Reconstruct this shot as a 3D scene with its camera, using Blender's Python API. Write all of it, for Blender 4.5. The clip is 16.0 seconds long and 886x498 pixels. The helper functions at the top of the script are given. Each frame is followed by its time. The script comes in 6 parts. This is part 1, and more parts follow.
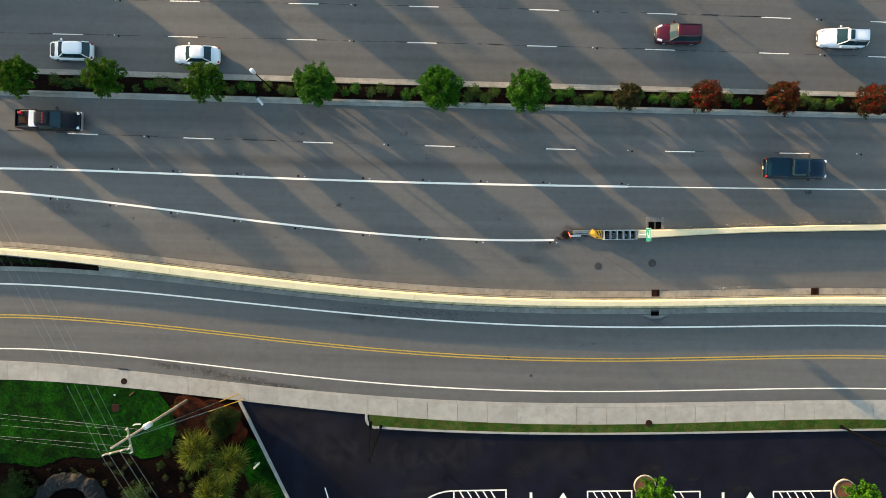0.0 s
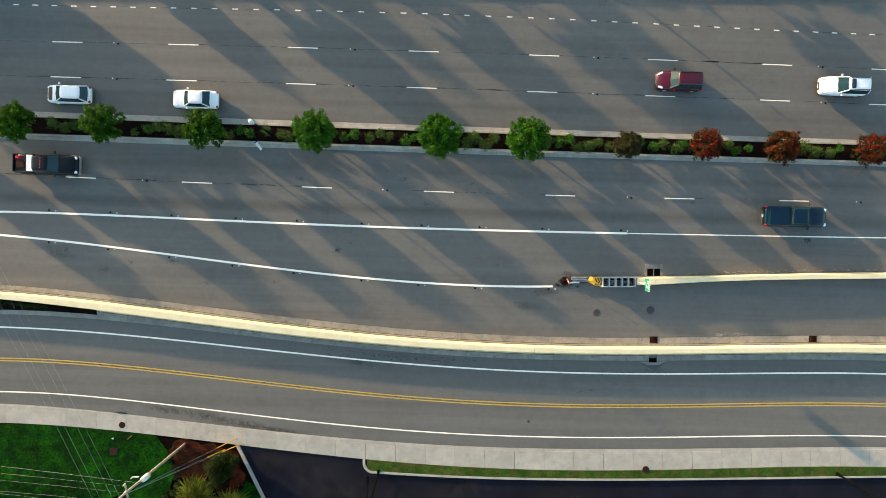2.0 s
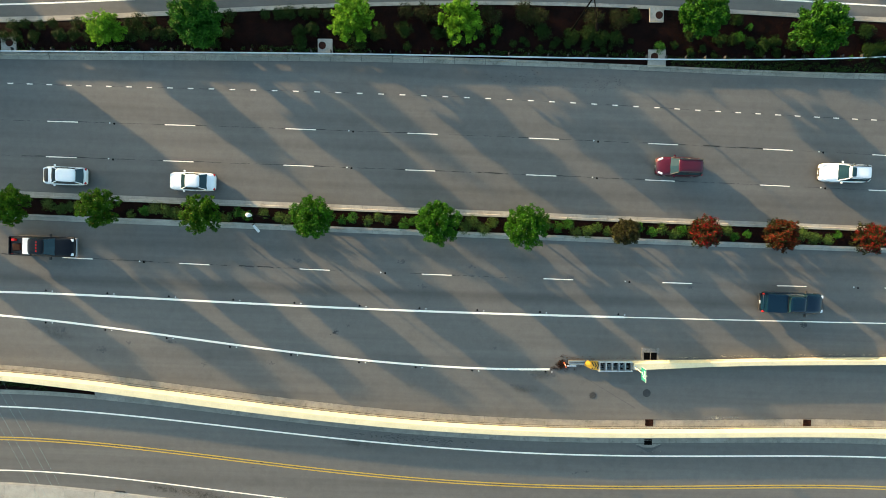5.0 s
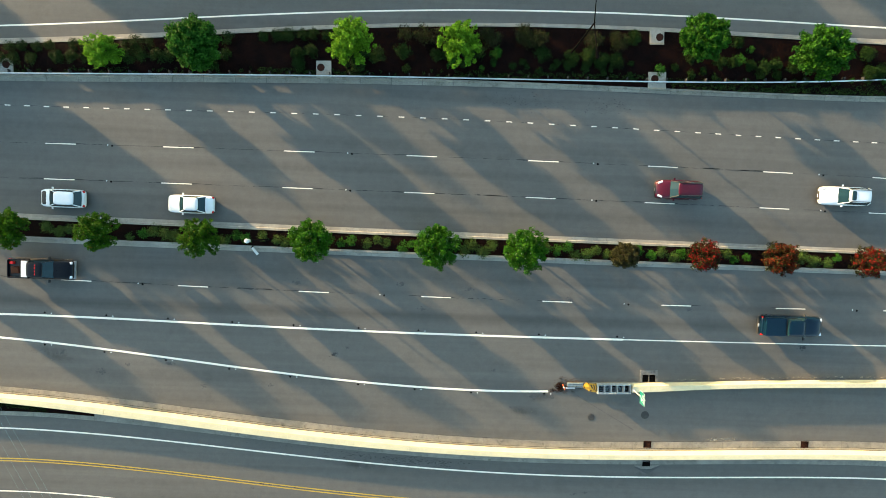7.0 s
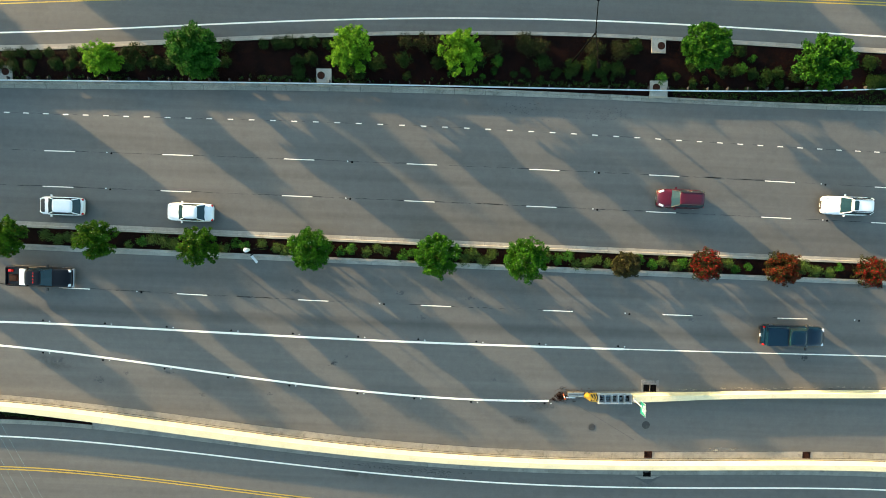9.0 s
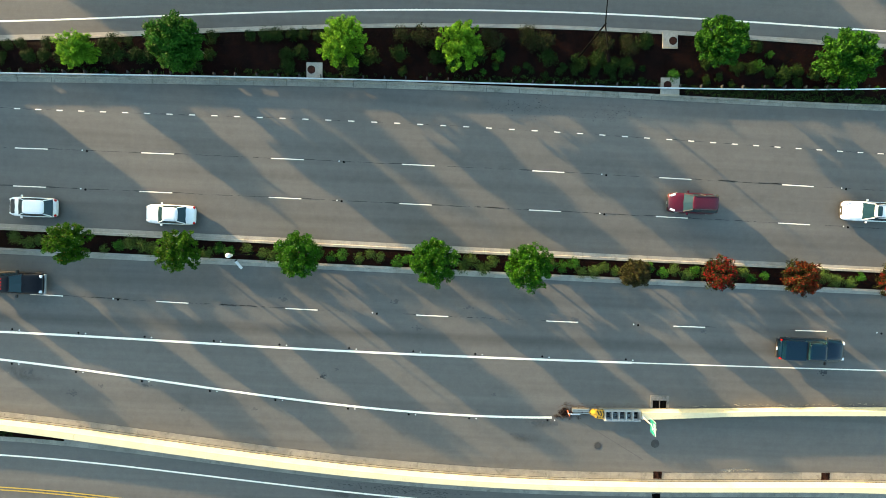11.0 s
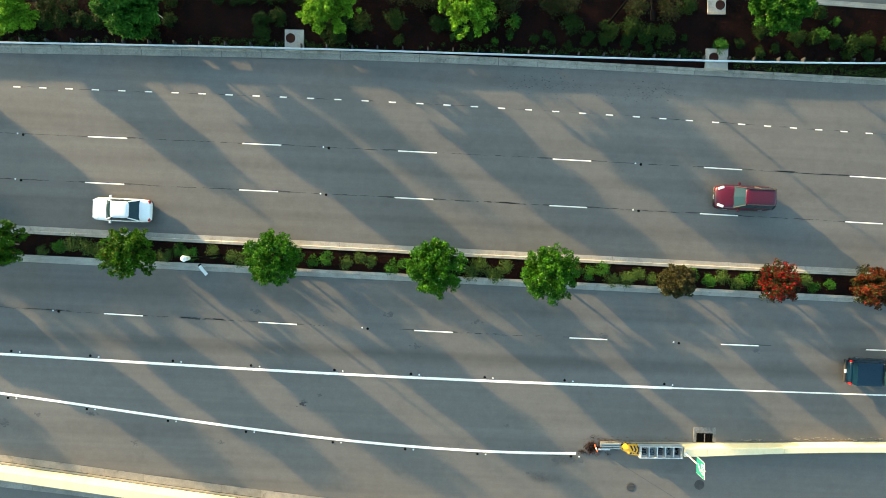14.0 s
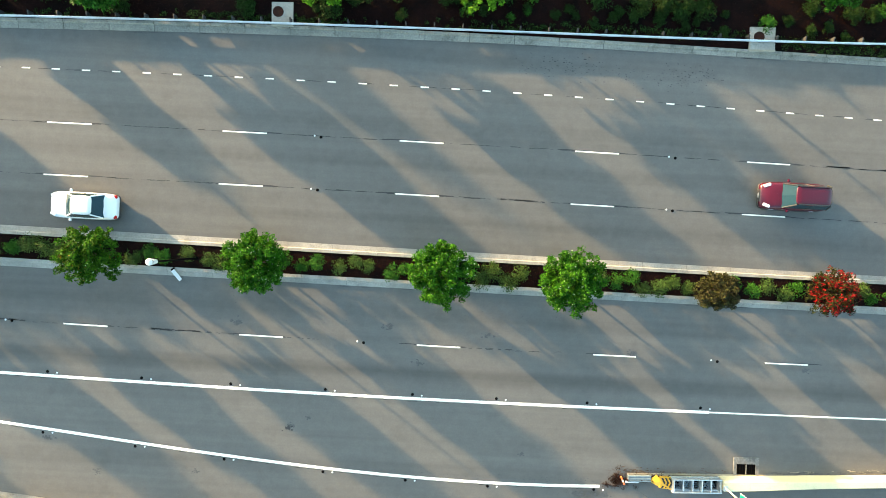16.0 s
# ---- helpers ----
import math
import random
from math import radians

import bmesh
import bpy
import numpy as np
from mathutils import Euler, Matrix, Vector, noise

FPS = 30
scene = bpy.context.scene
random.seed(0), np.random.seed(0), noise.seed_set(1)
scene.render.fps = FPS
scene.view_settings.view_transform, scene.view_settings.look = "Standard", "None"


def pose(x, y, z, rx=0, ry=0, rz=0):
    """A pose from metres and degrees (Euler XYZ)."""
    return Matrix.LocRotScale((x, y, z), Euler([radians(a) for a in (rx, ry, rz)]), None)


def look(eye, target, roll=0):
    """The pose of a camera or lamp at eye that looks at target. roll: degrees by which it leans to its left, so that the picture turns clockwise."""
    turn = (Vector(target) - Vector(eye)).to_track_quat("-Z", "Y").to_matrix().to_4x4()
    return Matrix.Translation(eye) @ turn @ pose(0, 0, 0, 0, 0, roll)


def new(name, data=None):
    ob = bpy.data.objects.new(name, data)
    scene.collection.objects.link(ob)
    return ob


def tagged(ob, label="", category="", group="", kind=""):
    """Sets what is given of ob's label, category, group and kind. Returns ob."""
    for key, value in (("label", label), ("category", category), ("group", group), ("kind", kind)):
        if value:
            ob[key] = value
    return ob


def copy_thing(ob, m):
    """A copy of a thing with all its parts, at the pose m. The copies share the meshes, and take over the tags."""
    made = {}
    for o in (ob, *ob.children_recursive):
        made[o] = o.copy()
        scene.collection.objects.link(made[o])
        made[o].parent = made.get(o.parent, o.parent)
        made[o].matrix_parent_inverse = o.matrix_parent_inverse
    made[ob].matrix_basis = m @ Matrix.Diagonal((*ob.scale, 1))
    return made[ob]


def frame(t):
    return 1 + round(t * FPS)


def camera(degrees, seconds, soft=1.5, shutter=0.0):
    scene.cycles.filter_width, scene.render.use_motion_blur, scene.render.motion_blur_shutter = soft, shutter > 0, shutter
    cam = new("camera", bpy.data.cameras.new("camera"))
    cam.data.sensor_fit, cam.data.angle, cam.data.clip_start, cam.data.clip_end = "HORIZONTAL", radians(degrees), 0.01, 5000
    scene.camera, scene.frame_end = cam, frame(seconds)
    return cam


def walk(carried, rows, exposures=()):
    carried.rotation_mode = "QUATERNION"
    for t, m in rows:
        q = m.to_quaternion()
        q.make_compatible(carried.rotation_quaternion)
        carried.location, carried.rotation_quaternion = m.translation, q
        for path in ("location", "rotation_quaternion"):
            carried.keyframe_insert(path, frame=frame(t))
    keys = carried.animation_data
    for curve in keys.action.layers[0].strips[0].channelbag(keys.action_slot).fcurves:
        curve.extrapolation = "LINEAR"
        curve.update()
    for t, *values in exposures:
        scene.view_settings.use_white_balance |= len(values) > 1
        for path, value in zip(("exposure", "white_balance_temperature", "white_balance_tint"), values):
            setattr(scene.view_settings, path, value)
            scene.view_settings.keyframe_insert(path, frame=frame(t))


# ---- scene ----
EXPOSURE = 2.0
cam = camera(82.0, 16.0, soft=0.75)
PATH = [
    (0.0, pose(-0.678, -14.733, 51.232, -0.325, -0.229, -0.795)),
    (0.5, pose(-0.595, -13.770, 51.221, -0.353, -0.184, -0.756)),
    (1.0, pose(-0.541, -12.651, 51.211, -0.406, -0.180, -0.655)),
    (1.5, pose(-0.520, -11.281, 51.172, -0.572, -0.217, -0.561)),
    (2.0, pose(-0.522, -9.682, 51.132, -0.839, -0.271, -0.457)),
    (2.5, pose(-0.548, -7.905, 51.094, -1.165, -0.332, -0.296)),
    (3.0, pose(-0.548, -6.105, 51.065, -1.502, -0.385, -0.137)),
    (3.5, pose(-0.503, -4.404, 51.038, -1.804, -0.425, -0.063)),
    (4.0, pose(-0.440, -2.833, 50.982, -1.931, -0.401, -0.045)),
    (6.5, pose(-0.394, 2.164, 50.713, -2.566, -0.474, 0.019)),
    (7.0, pose(-0.346, 2.575, 50.688, -2.767, -0.451, 0.046)),
    (7.5, pose(-0.313, 2.816, 50.665, -2.838, -0.440, 0.065)),
    (8.0, pose(-0.299, 2.980, 50.629, -2.829, -0.440, 0.079)),
    (8.5, pose(-0.306, 3.145, 50.559, -2.762, -0.428, 0.122)),
    (9.0, pose(-0.325, 3.297, 50.425, -2.626, -0.401, 0.192)),
    (11.5, pose(-0.133, 3.390, 46.219, -2.127, -0.629, 0.527)),
    (12.0, pose(-0.016, 3.275, 45.035, -2.022, -0.591, 0.515)),
    (12.5, pose(-0.015, 3.151, 43.732, -1.900, -0.541, 0.526)),
    (13.0, pose(-0.118, 2.999, 42.388, -1.732, -0.523, 0.538)),
    (13.5, pose(-0.250, 2.873, 41.059, -1.587, -0.530, 0.565)),
    (14.0, pose(-0.394, 2.783, 39.778, -1.457, -0.567, 0.618)),
    (14.5, pose(-0.486, 2.707, 38.546, -1.320, -0.555, 0.694)),
    (15.0, pose(-0.563, 2.652, 37.321, -1.179, -0.501, 0.787)),
    (15.5, pose(-0.678, 2.651, 36.108, -1.112, -0.488, 0.895)),
    (16.0, pose(-0.814, 2.715, 34.976, -1.155, -0.546, 1.008)),
]
walk(cam, PATH, exposures=[(t, EXPOSURE + d, kelvin, tint) for t, d, kelvin, tint in ((0.0, -0.03, 6080, 5), (2.0, 0.06, 6090, 3), (4.0, 0.18, 6120, 1), (6.5, 0.25, 6130, -3), (9.0, 0.38, 6130, -3), (12.5, 0.49, 6160, -2), (14.0, 0.56, 6180, -3), (14.5, 0.73, 6180, -2), (15.0, 0.79, 6180, -2), (16.0, 0.93, 6180, -2))])

# ---- world and sun: a low sun from the north-west ----
SUN_EL, SUN_AZ = 6.8, 142.5          # degrees; azimuth counted from +x towards +y
world = bpy.data.worlds.new("world")
scene.world = world
world.use_nodes = True
wn = world.node_tree.nodes
sky = wn.new("ShaderNodeTexSky")
sky.sky_type = "NISHITA"
sky.sun_disc = False
sky.dust_density = 1.5
sky.ozone_density = 1.0
sky.sun_elevation = radians(SUN_EL)
sky.sun_rotation = radians(90 - SUN_AZ)
world.node_tree.links.new(sky.outputs[0], wn["Background"].inputs[0])
wn["Background"].inputs[1].default_value = 0.15
sun_dir = Vector((math.cos(radians(SUN_AZ)) * math.cos(radians(SUN_EL)), math.sin(radians(SUN_AZ)) * math.cos(radians(SUN_EL)), math.sin(radians(SUN_EL))))
sun = new("sun", bpy.data.lights.new("sun", "SUN"))
sun.matrix_world = look(sun_dir * 200, (0, 0, 0))
sun.data.energy = 3.75
sun.data.angle = radians(1.0)
sun.data.color = (1.0, 0.63, 0.325)


# ---- materials ----
def mat(name, col, rough=0.85, big=(0.25, 0.25), fine=(30.0, 0.25), streak=None, tint=None, metal=0.0, bump=0.0, world_space=True, vary=0.0, island=0.0, transl=0.0, spec=0.5, blot=None, mottle=None, oil=()):
    """A procedural surface: base colour, broad blotches (scale, amount), fine grain (scale, amount), long streaks along x, a second tint."""
    m = bpy.data.materials.new(name)
    m.use_nodes = True
    nt = m.node_tree
    N, K = nt.nodes, nt.links.new
    b = N["Principled BSDF"]
    b.inputs["Roughness"].default_value = rough
    b.inputs["Metallic"].default_value = metal
    b.inputs["Specular IOR Level"].default_value = spec
    if world_space:
        co = N.new("ShaderNodeNewGeometry").outputs["Position"]
    else:
        co = N.new("ShaderNodeTexCoord").outputs["Object"]

    def noise_at(scale, detail=4.0, stretch=(1, 1, 1), rgh=0.6):
        mp = N.new("ShaderNodeMapping")
        mp.inputs["Scale"].default_value = stretch
        if stretch[0] < 1:
            mp.vector_type = "TEXTURE"
            mp.inputs["Rotation"].default_value = (0, 0, radians(-2.3))
            mp.inputs["Scale"].default_value = [1 / k for k in stretch]
        K(co, mp.inputs["Vector"])
        nz = N.new("ShaderNodeTexNoise")
        nz.inputs["Scale"].default_value = scale
        nz.inputs["Detail"].default_value = detail
        nz.inputs["Roughness"].default_value = rgh
        K(mp.outputs[0], nz.inputs["Vector"])
        return nz.outputs["Fac"]

    def ranged(fac, lo, hi, a=0.3, z=0.7):
        r = N.new("ShaderNodeMapRange")
        r.inputs["From Min"].default_value, r.inputs["From Max"].default_value = a, z
        r.inputs["To Min"].default_value, r.inputs["To Max"].default_value = lo, hi
        K(fac, r.inputs["Value"])
        return r.outputs[0]

    def times(a, c):
        x = N.new("ShaderNodeMath")
        x.operation = "MULTIPLY"
        K(a, x.inputs[0])
        K(c, x.inputs[1])
        return x.outputs[0]

    value = ranged(noise_at(big[0]), 1 - big[1], 1 + big[1])
    grain = noise_at(fine[0], 3.0)
    value = times(value, ranged(grain, 1 - fine[1], 1 + fine[1]))
    if streak:
        value = times(value, ranged(noise_at(streak[0] * 3.1, 4.0, (0.03, 1, 1)), 1 - streak[1] * 0.4, 1 + streak[1] * 0.4))
        value = times(value, ranged(noise_at(streak[0], 3.0, (0.02, 1, 1)), 1 - streak[1], 1 + streak[1]))
    if blot:
        value = times(value, ranged(noise_at(blot[0], 5.0, (1, 1, 1), 0.7), 1 - blot[1], 1.0, blot[2], blot[2] + 0.08))
    if mottle:
        value = times(value, ranged(noise_at(mottle[0], 5.0, (1, 1, 1), 0.75), 1 - mottle[1], 1 + mottle[1]))
    for centre, half, amount in oil:
        xyz = N.new("ShaderNodeSeparateXYZ")
        K(co, xyz.inputs[0])
        across = N.new("ShaderNodeMath")
        across.operation = "MULTIPLY_ADD"
        across.inputs[1].default_value = 0.0405
        K(xyz.outputs["X"], across.inputs[0])
        K(xyz.outputs["Y"], across.inputs[2])
        away = N.new("ShaderNodeMath")
        away.operation = "SUBTRACT"
        away.inputs[1].default_value = centre
        K(across.outputs[0], away.inputs[0])
        dist = N.new("ShaderNodeMath")
        dist.operation = "ABSOLUTE"
        K(away.outputs[0], dist.inputs[0])
        r = N.new("ShaderNodeMapRange")
        r.interpolation_type = "SMOOTHSTEP"
        r.inputs["From Max"].default_value = half
        r.inputs["To Min"].default_value, r.inputs["To Max"].default_value = 1 - amount, 1.0
        K(dist.outputs[0], r.inputs["Value"])
        value = times(value, r.outputs[0])
    if vary:
        value = times(value, ranged(N.new("ShaderNodeObjectInfo").outputs["Random"], 1 - vary, 1 + vary, 0, 1))
    if island:
        value = times(value, ranged(N.new("ShaderNodeNewGeometry").outputs["Random Per Island"], 1 - island, 1 + island, 0, 1))
    mixc = N.new("ShaderNodeMix")
    mixc.data_type = "RGBA"
    mixc.inputs["A"].default_value = (*col, 1)
    mixc.inputs["B"].default_value = (*(tint or col), 1)
    if island and tint:
        K(N.new("ShaderNodeNewGeometry").outputs["Random Per Island"], mixc.inputs["Factor"])
    else:
        K(ranged(noise_at(big[0] * 2.3, 5.0), 0, 1, 0.4, 0.62), mixc.inputs["Factor"])
    sc = N.new("ShaderNodeVectorMath")
    sc.operation = "SCALE"
    K(mixc.outputs["Result"], sc.inputs[0])
    K(value, sc.inputs["Scale"])
    K(sc.outputs[0], b.inputs["Base Color"])
    K(ranged(grain, rough * 0.9, min(1, rough * 1.1)), b.inputs["Roughness"])
    if bump:
        bp = N.new("ShaderNodeBump")
        bp.inputs["Strength"].default_value = bump
        bp.inputs["Distance"].default_value = 0.03
        K(grain, bp.inputs["Height"])
        K(bp.outputs[0], b.inputs["Normal"])
    if transl:
        t = N.new("ShaderNodeBsdfTranslucent")
        K(sc.outputs[0], t.inputs["Color"])
        mx = N.new("ShaderNodeMixShader")
        mx.inputs[0].default_value = transl
        K(b.outputs[0], mx.inputs[1])
        K(t.outputs[0], mx.inputs[2])
        K(mx.outputs[0], N["Material Output"].inputs["Surface"])
    return m


ASPHALT = mat("asphalt", (0.110, 0.105, 0.0965), 0.9, (0.06, 0.08), (9, 0.085), streak=(0.55, 0.14), bump=0.08, blot=(0.4, 0.06, 0.38), mottle=(1.3, 0.09), oil=((-6.6, 1.0, 0.30), (3.8, 0.8, 0.10), (7.4, 0.8, 0.08), (-2.9, 0.8, 0.10)))
LOT = mat("new_asphalt", (0.0034, 0.0038, 0.0098), 0.9, (0.22, 0.45), (24, 0.25), tint=(0.0058, 0.0058, 0.0118), mottle=(0.9, 0.25), bump=0.15, spec=0.15)
DUST = mat("pale_dust", (0.0115, 0.0112, 0.0135), 0.95, (1, 0.3), (9, 0.5), spec=0.1)
CRACK = mat("crack_sealant", (0.020, 0.020, 0.022), 0.6, (1, 0.2), (20, 0.3))
MUD = mat("dried_mud", (0.078, 0.070, 0.060), 0.95, (1, 0.2), (14, 0.3))
REDGRIT = mat("reddish_dirt", (0.085, 0.055, 0.035), 0.95, (1, 0.3), (14, 0.4))
PATCH = mat("oil_stain", (0.060, 0.059, 0.058), 0.6, (1, 0.2), (14, 0.4))
WHITE = mat("white_road_paint", (0.96, 0.86, 0.73), 0.6, (0.6, 0.04), (18, 0.08), blot=(5.0, 0.18, 0.32))
YELLOW = mat("yellow_road_paint", (0.50, 0.34, 0.035), 0.6, (0.6, 0.10), (18, 0.18), blot=(5.0, 0.35, 0.36))
CONCRETE = mat("concrete", (0.325, 0.305, 0.262), 0.9, (0.5, 0.14), (12, 0.16), tint=(0.265, 0.247, 0.214), bump=0.15, vary=0.06, blot=(1.2, 0.25, 0.34))
WALK = mat("pavement_concrete", (0.34, 0.325, 0.285), 0.9, (0.5, 0.08), (14, 0.10), tint=(0.29, 0.275, 0.24), bump=0.12, vary=0.06, blot=(1.6, 0.18, 0.32))
KERB = mat("grey_kerb_concrete", (0.262, 0.247, 0.208), 0.95, (0.5, 0.14), (10, 0.20), tint=(0.215, 0.203, 0.172), bump=0.2, vary=0.10, blot=(1.2, 0.3, 0.36), spec=0.2)
LEDGE = mat("buff_concrete", (0.255, 0.247, 0.215), 0.9, (0.5, 0.14), (12, 0.16), tint=(0.22, 0.212, 0.18), bump=0.15, blot=(1.2, 0.3, 0.36))
GUTTER = mat("gutter_concrete", (0.240, 0.226, 0.195), 0.9, (0.5, 0.14), (14, 0.14), tint=(0.185, 0.175, 0.155), bump=0.15, vary=0.08, blot=(1.2, 0.3, 0.36))
APRON = mat("apron_concrete", (0.175, 0.175, 0.165), 0.9, (0.6, 0.20), (10, 0.30), tint=(0.11, 0.11, 0.105), bump=0.25, mottle=(4.0, 0.25))
CHIPS = mat("bark_chip", (0.014, 0.0065, 0.005), 0.95, (2, 0.3), (20, 0.4), spec=0.05)
CREAM = mat("cream_painted_concrete", (0.68, 0.60, 0.385), 0.8, (0.4, 0.05), (10, 0.06), tint=(0.64, 0.56, 0.35), bump=0.08, blot=(2.0, 0.18, 0.30))
# Stained, and yellower than the wall's cream to offset the blue shade there.
OLDCREAM = mat("stained_cream_for_shade", (0.54, 0.435, 0.24), 0.85, (0.5, 0.15), (9, 0.2), tint=(0.43, 0.35, 0.20), bump=0.12, blot=(1.6, 0.35, 0.40))
DIRTY = mat("stained_concrete", (0.29, 0.255, 0.19), 0.9, (0.6, 0.2), (14, 0.2), bump=0.2)
# Mulch colour lowered towards black to deepen the shade among the plants.
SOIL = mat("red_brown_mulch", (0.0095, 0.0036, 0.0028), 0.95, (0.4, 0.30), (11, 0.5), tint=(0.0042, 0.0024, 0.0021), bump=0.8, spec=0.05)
# Bed mulch taken almost to black: the shade over it is in the colour.
BEDSOIL = mat("shaded_mixed_mulch", (0.0048, 0.0014, 0.0008), 0.95, (0.13, 0.35), (9, 0.6), tint=(0.0018, 0.0009, 0.0007), bump=0.5, spec=0.05)
EARTH = mat("dry_earth", (0.16, 0.13, 0.09), 0.95, (0.05, 0.3), (3, 0.3), tint=(0.10, 0.12, 0.05), bump=0.3)
GRASS = mat("mown_grass", (0.0058, 0.040, 0.0008), 0.95, (0.30, 0.55), (5, 0.70), tint=(0.0014, 0.016, 0.0009), mottle=(1.1, 0.35), bump=1.0, spec=0.05)
STRIPGRASS = mat("dry_grass", (0.024, 0.060, 0.007), 0.95, (0.6, 0.35), (12, 0.50), tint=(0.058, 0.064, 0.016), bump=1.0, spec=0.05)
STEEL = mat("galvanised_steel", (0.55, 0.57, 0.58), 0.45, (1.5, 0.10), (20, 0.08), metal=0.7, world_space=False)
BLUESTEEL = mat("dull_blue_steel", (0.15, 0.20, 0.23), 0.6, (1.5, 0.15), (16, 0.15), metal=0.2, world_space=False)
OLDSTEEL = mat("weathered_steel", (0.035, 0.036, 0.037), 0.7, (1.5, 0.15), (20, 0.12), metal=0.2, world_space=False)
DARKSTEEL = mat("dark_steel", (0.0009, 0.0009, 0.0011), 0.8, (1, 0.15), (12, 0.2), metal=0.0, spec=0.06, world_space=False)
RUST = mat("rusty_cast_iron", (0.034, 0.011, 0.0065), 0.9, (1.5, 0.3), (16, 0.35), tint=(0.018, 0.008, 0.006), spec=0.15, bump=0.4, world_space=False)
IRON = mat("grey_cast_iron", (0.045, 0.043, 0.040), 0.8, (1.5, 0.2), (20, 0.3), metal=0.1, bump=0.3, world_space=False)
WOOD = mat("weathered_pole_wood", (0.27, 0.24, 0.20), 0.9, (0.8, 0.18), (16, 0.25), bump=0.3, world_space=False)
BARK = mat("bark", (0.12, 0.085, 0.06), 0.95, (2, 0.25), (20, 0.4), bump=0.6, world_space=False)
YPLASTIC = mat("yellow_plastic", (0.54, 0.30, 0.012), 0.5, (1.2, 0.08), (14, 0.08), world_space=False)
BLACK = mat("black_paint", (0.012, 0.012, 0.012), 0.5, (1, 0.2), (14, 0.2), world_space=False)
ORANGE = mat("orange_plastic", (0.75, 0.14, 0.03), 0.5, (1, 0.1), (14, 0.1), world_space=False)
SIGNGREEN = mat("green_sign_sheeting", (0.003, 0.160, 0.130), 0.5, (1, 0.05), (14, 0.05), world_space=False)
SIGNWHITE = mat("white_sheeting", (0.60, 0.61, 0.61), 0.4, (1, 0.05), (14, 0.05), world_space=False)
GREYMETAL = mat("pale_grey_enamel", (0.62, 0.63, 0.64), 0.4, (1, 0.08), (14, 0.06), world_space=False)
CABLE = mat("aluminium_cable", (0.22, 0.30, 0.29), 0.6, (1, 0.1), (14, 0.1), metal=0.0, world_space=False)
PORCELAIN = mat("porcelain", (0.60, 0.58, 0.54), 0.3, (1, 0.1), (14, 0.1), world_space=False)
TERRACOTTA = mat("red_gravel", (0.15, 0.055, 0.024), 0.95, (1.5, 0.2), (14, 0.35), bump=0.6)
# Grey rock darkened far below its own tone to stand for shade.
ROCK = mat("shaded_grey_rock", (0.0034, 0.0034, 0.0036), 0.9, (0.8, 0.6), (7, 0.8), tint=(0.0075, 0.0076, 0.0085), mottle=(3.0, 0.6), bump=0.9, world_space=False)
TYRE = mat("tyre_rubber", (0.015, 0.015, 0.015), 0.9, (2, 0.2), (20, 0.2), world_space=False)
RIM = mat("alloy_rim", (0.45, 0.46, 0.47), 0.35, (2, 0.1), (20, 0.1), metal=0.8, world_space=False)
GLASS = mat("tinted_car_glass", (0.010, 0.030, 0.038), 0.06, (1, 0.1), (8, 0.05), world_space=False, spec=0.4)
WPAINT = mat("white_car_paint", (0.78, 0.79, 0.80), 0.25, (0.8, 0.03), (12, 0.03), world_space=False)
RPAINT = mat("dark_red_car_paint", (0.055, 0.003, 0.012), 0.25, (0.8, 0.05), (12, 0.04), world_space=False)
BPAINT = mat("dark_teal_car_paint", (0.0018, 0.0135, 0.030), 0.3, (0.8, 0.05), (12, 0.05), world_space=False, spec=0.25)
KPAINT = mat("black_car_paint", (0.002, 0.0025, 0.005), 0.3, (0.8, 0.05), (12, 0.05), world_space=False, spec=0.25)
TRIM = mat("black_car_trim", (0.02, 0.02, 0.02), 0.6, (1, 0.1), (14, 0.1), world_space=False)
LAMPW = mat("clear_headlight", (0.70, 0.72, 0.74), 0.15, (1, 0.05), (14, 0.05), world_space=False)
LAMPR = mat("red_tail_light", (0.45, 0.010, 0.010), 0.2, (1, 0.05), (14, 0.05), world_space=False)


def leaf_mat(name, a, b, transl=0.35):
    return mat(name, a, 0.55, (1.5, 0.30), (5, 0.15), tint=b, island=0.38, transl=transl, world_space=False, spec=0.08)


LEAF = leaf_mat("green_leaves", (0.016, 0.072, 0.0025), (0.045, 0.135, 0.006), 0.25)
LOOSE = leaf_mat("olive_green_leaves", (0.017, 0.066, 0.0025), (0.050, 0.118, 0.005), 0.22)
TURNING = leaf_mat("yellowing_leaves", (0.090, 0.085, 0.006), (0.120, 0.075, 0.008), 0.2)
RUSTLEAF = leaf_mat("rust_red_leaves", (0.110, 0.016, 0.005), (0.060, 0.010, 0.004), 0.1)
# Small pale leaves scattered over the outer crown.
FLECK = leaf_mat("pale_leaf_flecks", (0.42, 0.47, 0.33), (0.30, 0.38, 0.20), 0.1)
LIME = leaf_mat("lime_leaves", (0.070, 0.190, 0.008), (0.135, 0.270, 0.016), 0.3)
MID = leaf_mat("mid_green_leaves", (0.014, 0.062, 0.005), (0.040, 0.118, 0.011), 0.25)
DEEP = leaf_mat("deep_green_leaves", (0.017, 0.074, 0.006), (0.038, 0.112, 0.012), 0.22)
SHRUB = leaf_mat("shrub_leaves", (0.030, 0.066, 0.012), (0.060, 0.100, 0.022), 0.2)
DARKSHRUB = leaf_mat("dark_shrub_leaves", (0.0065, 0.021, 0.0034), (0.021, 0.046, 0.008), 0.12)
OLIVE = leaf_mat("bronze_leaves", (0.013, 0.011, 0.003), (0.024, 0.030, 0.007), 0.12)
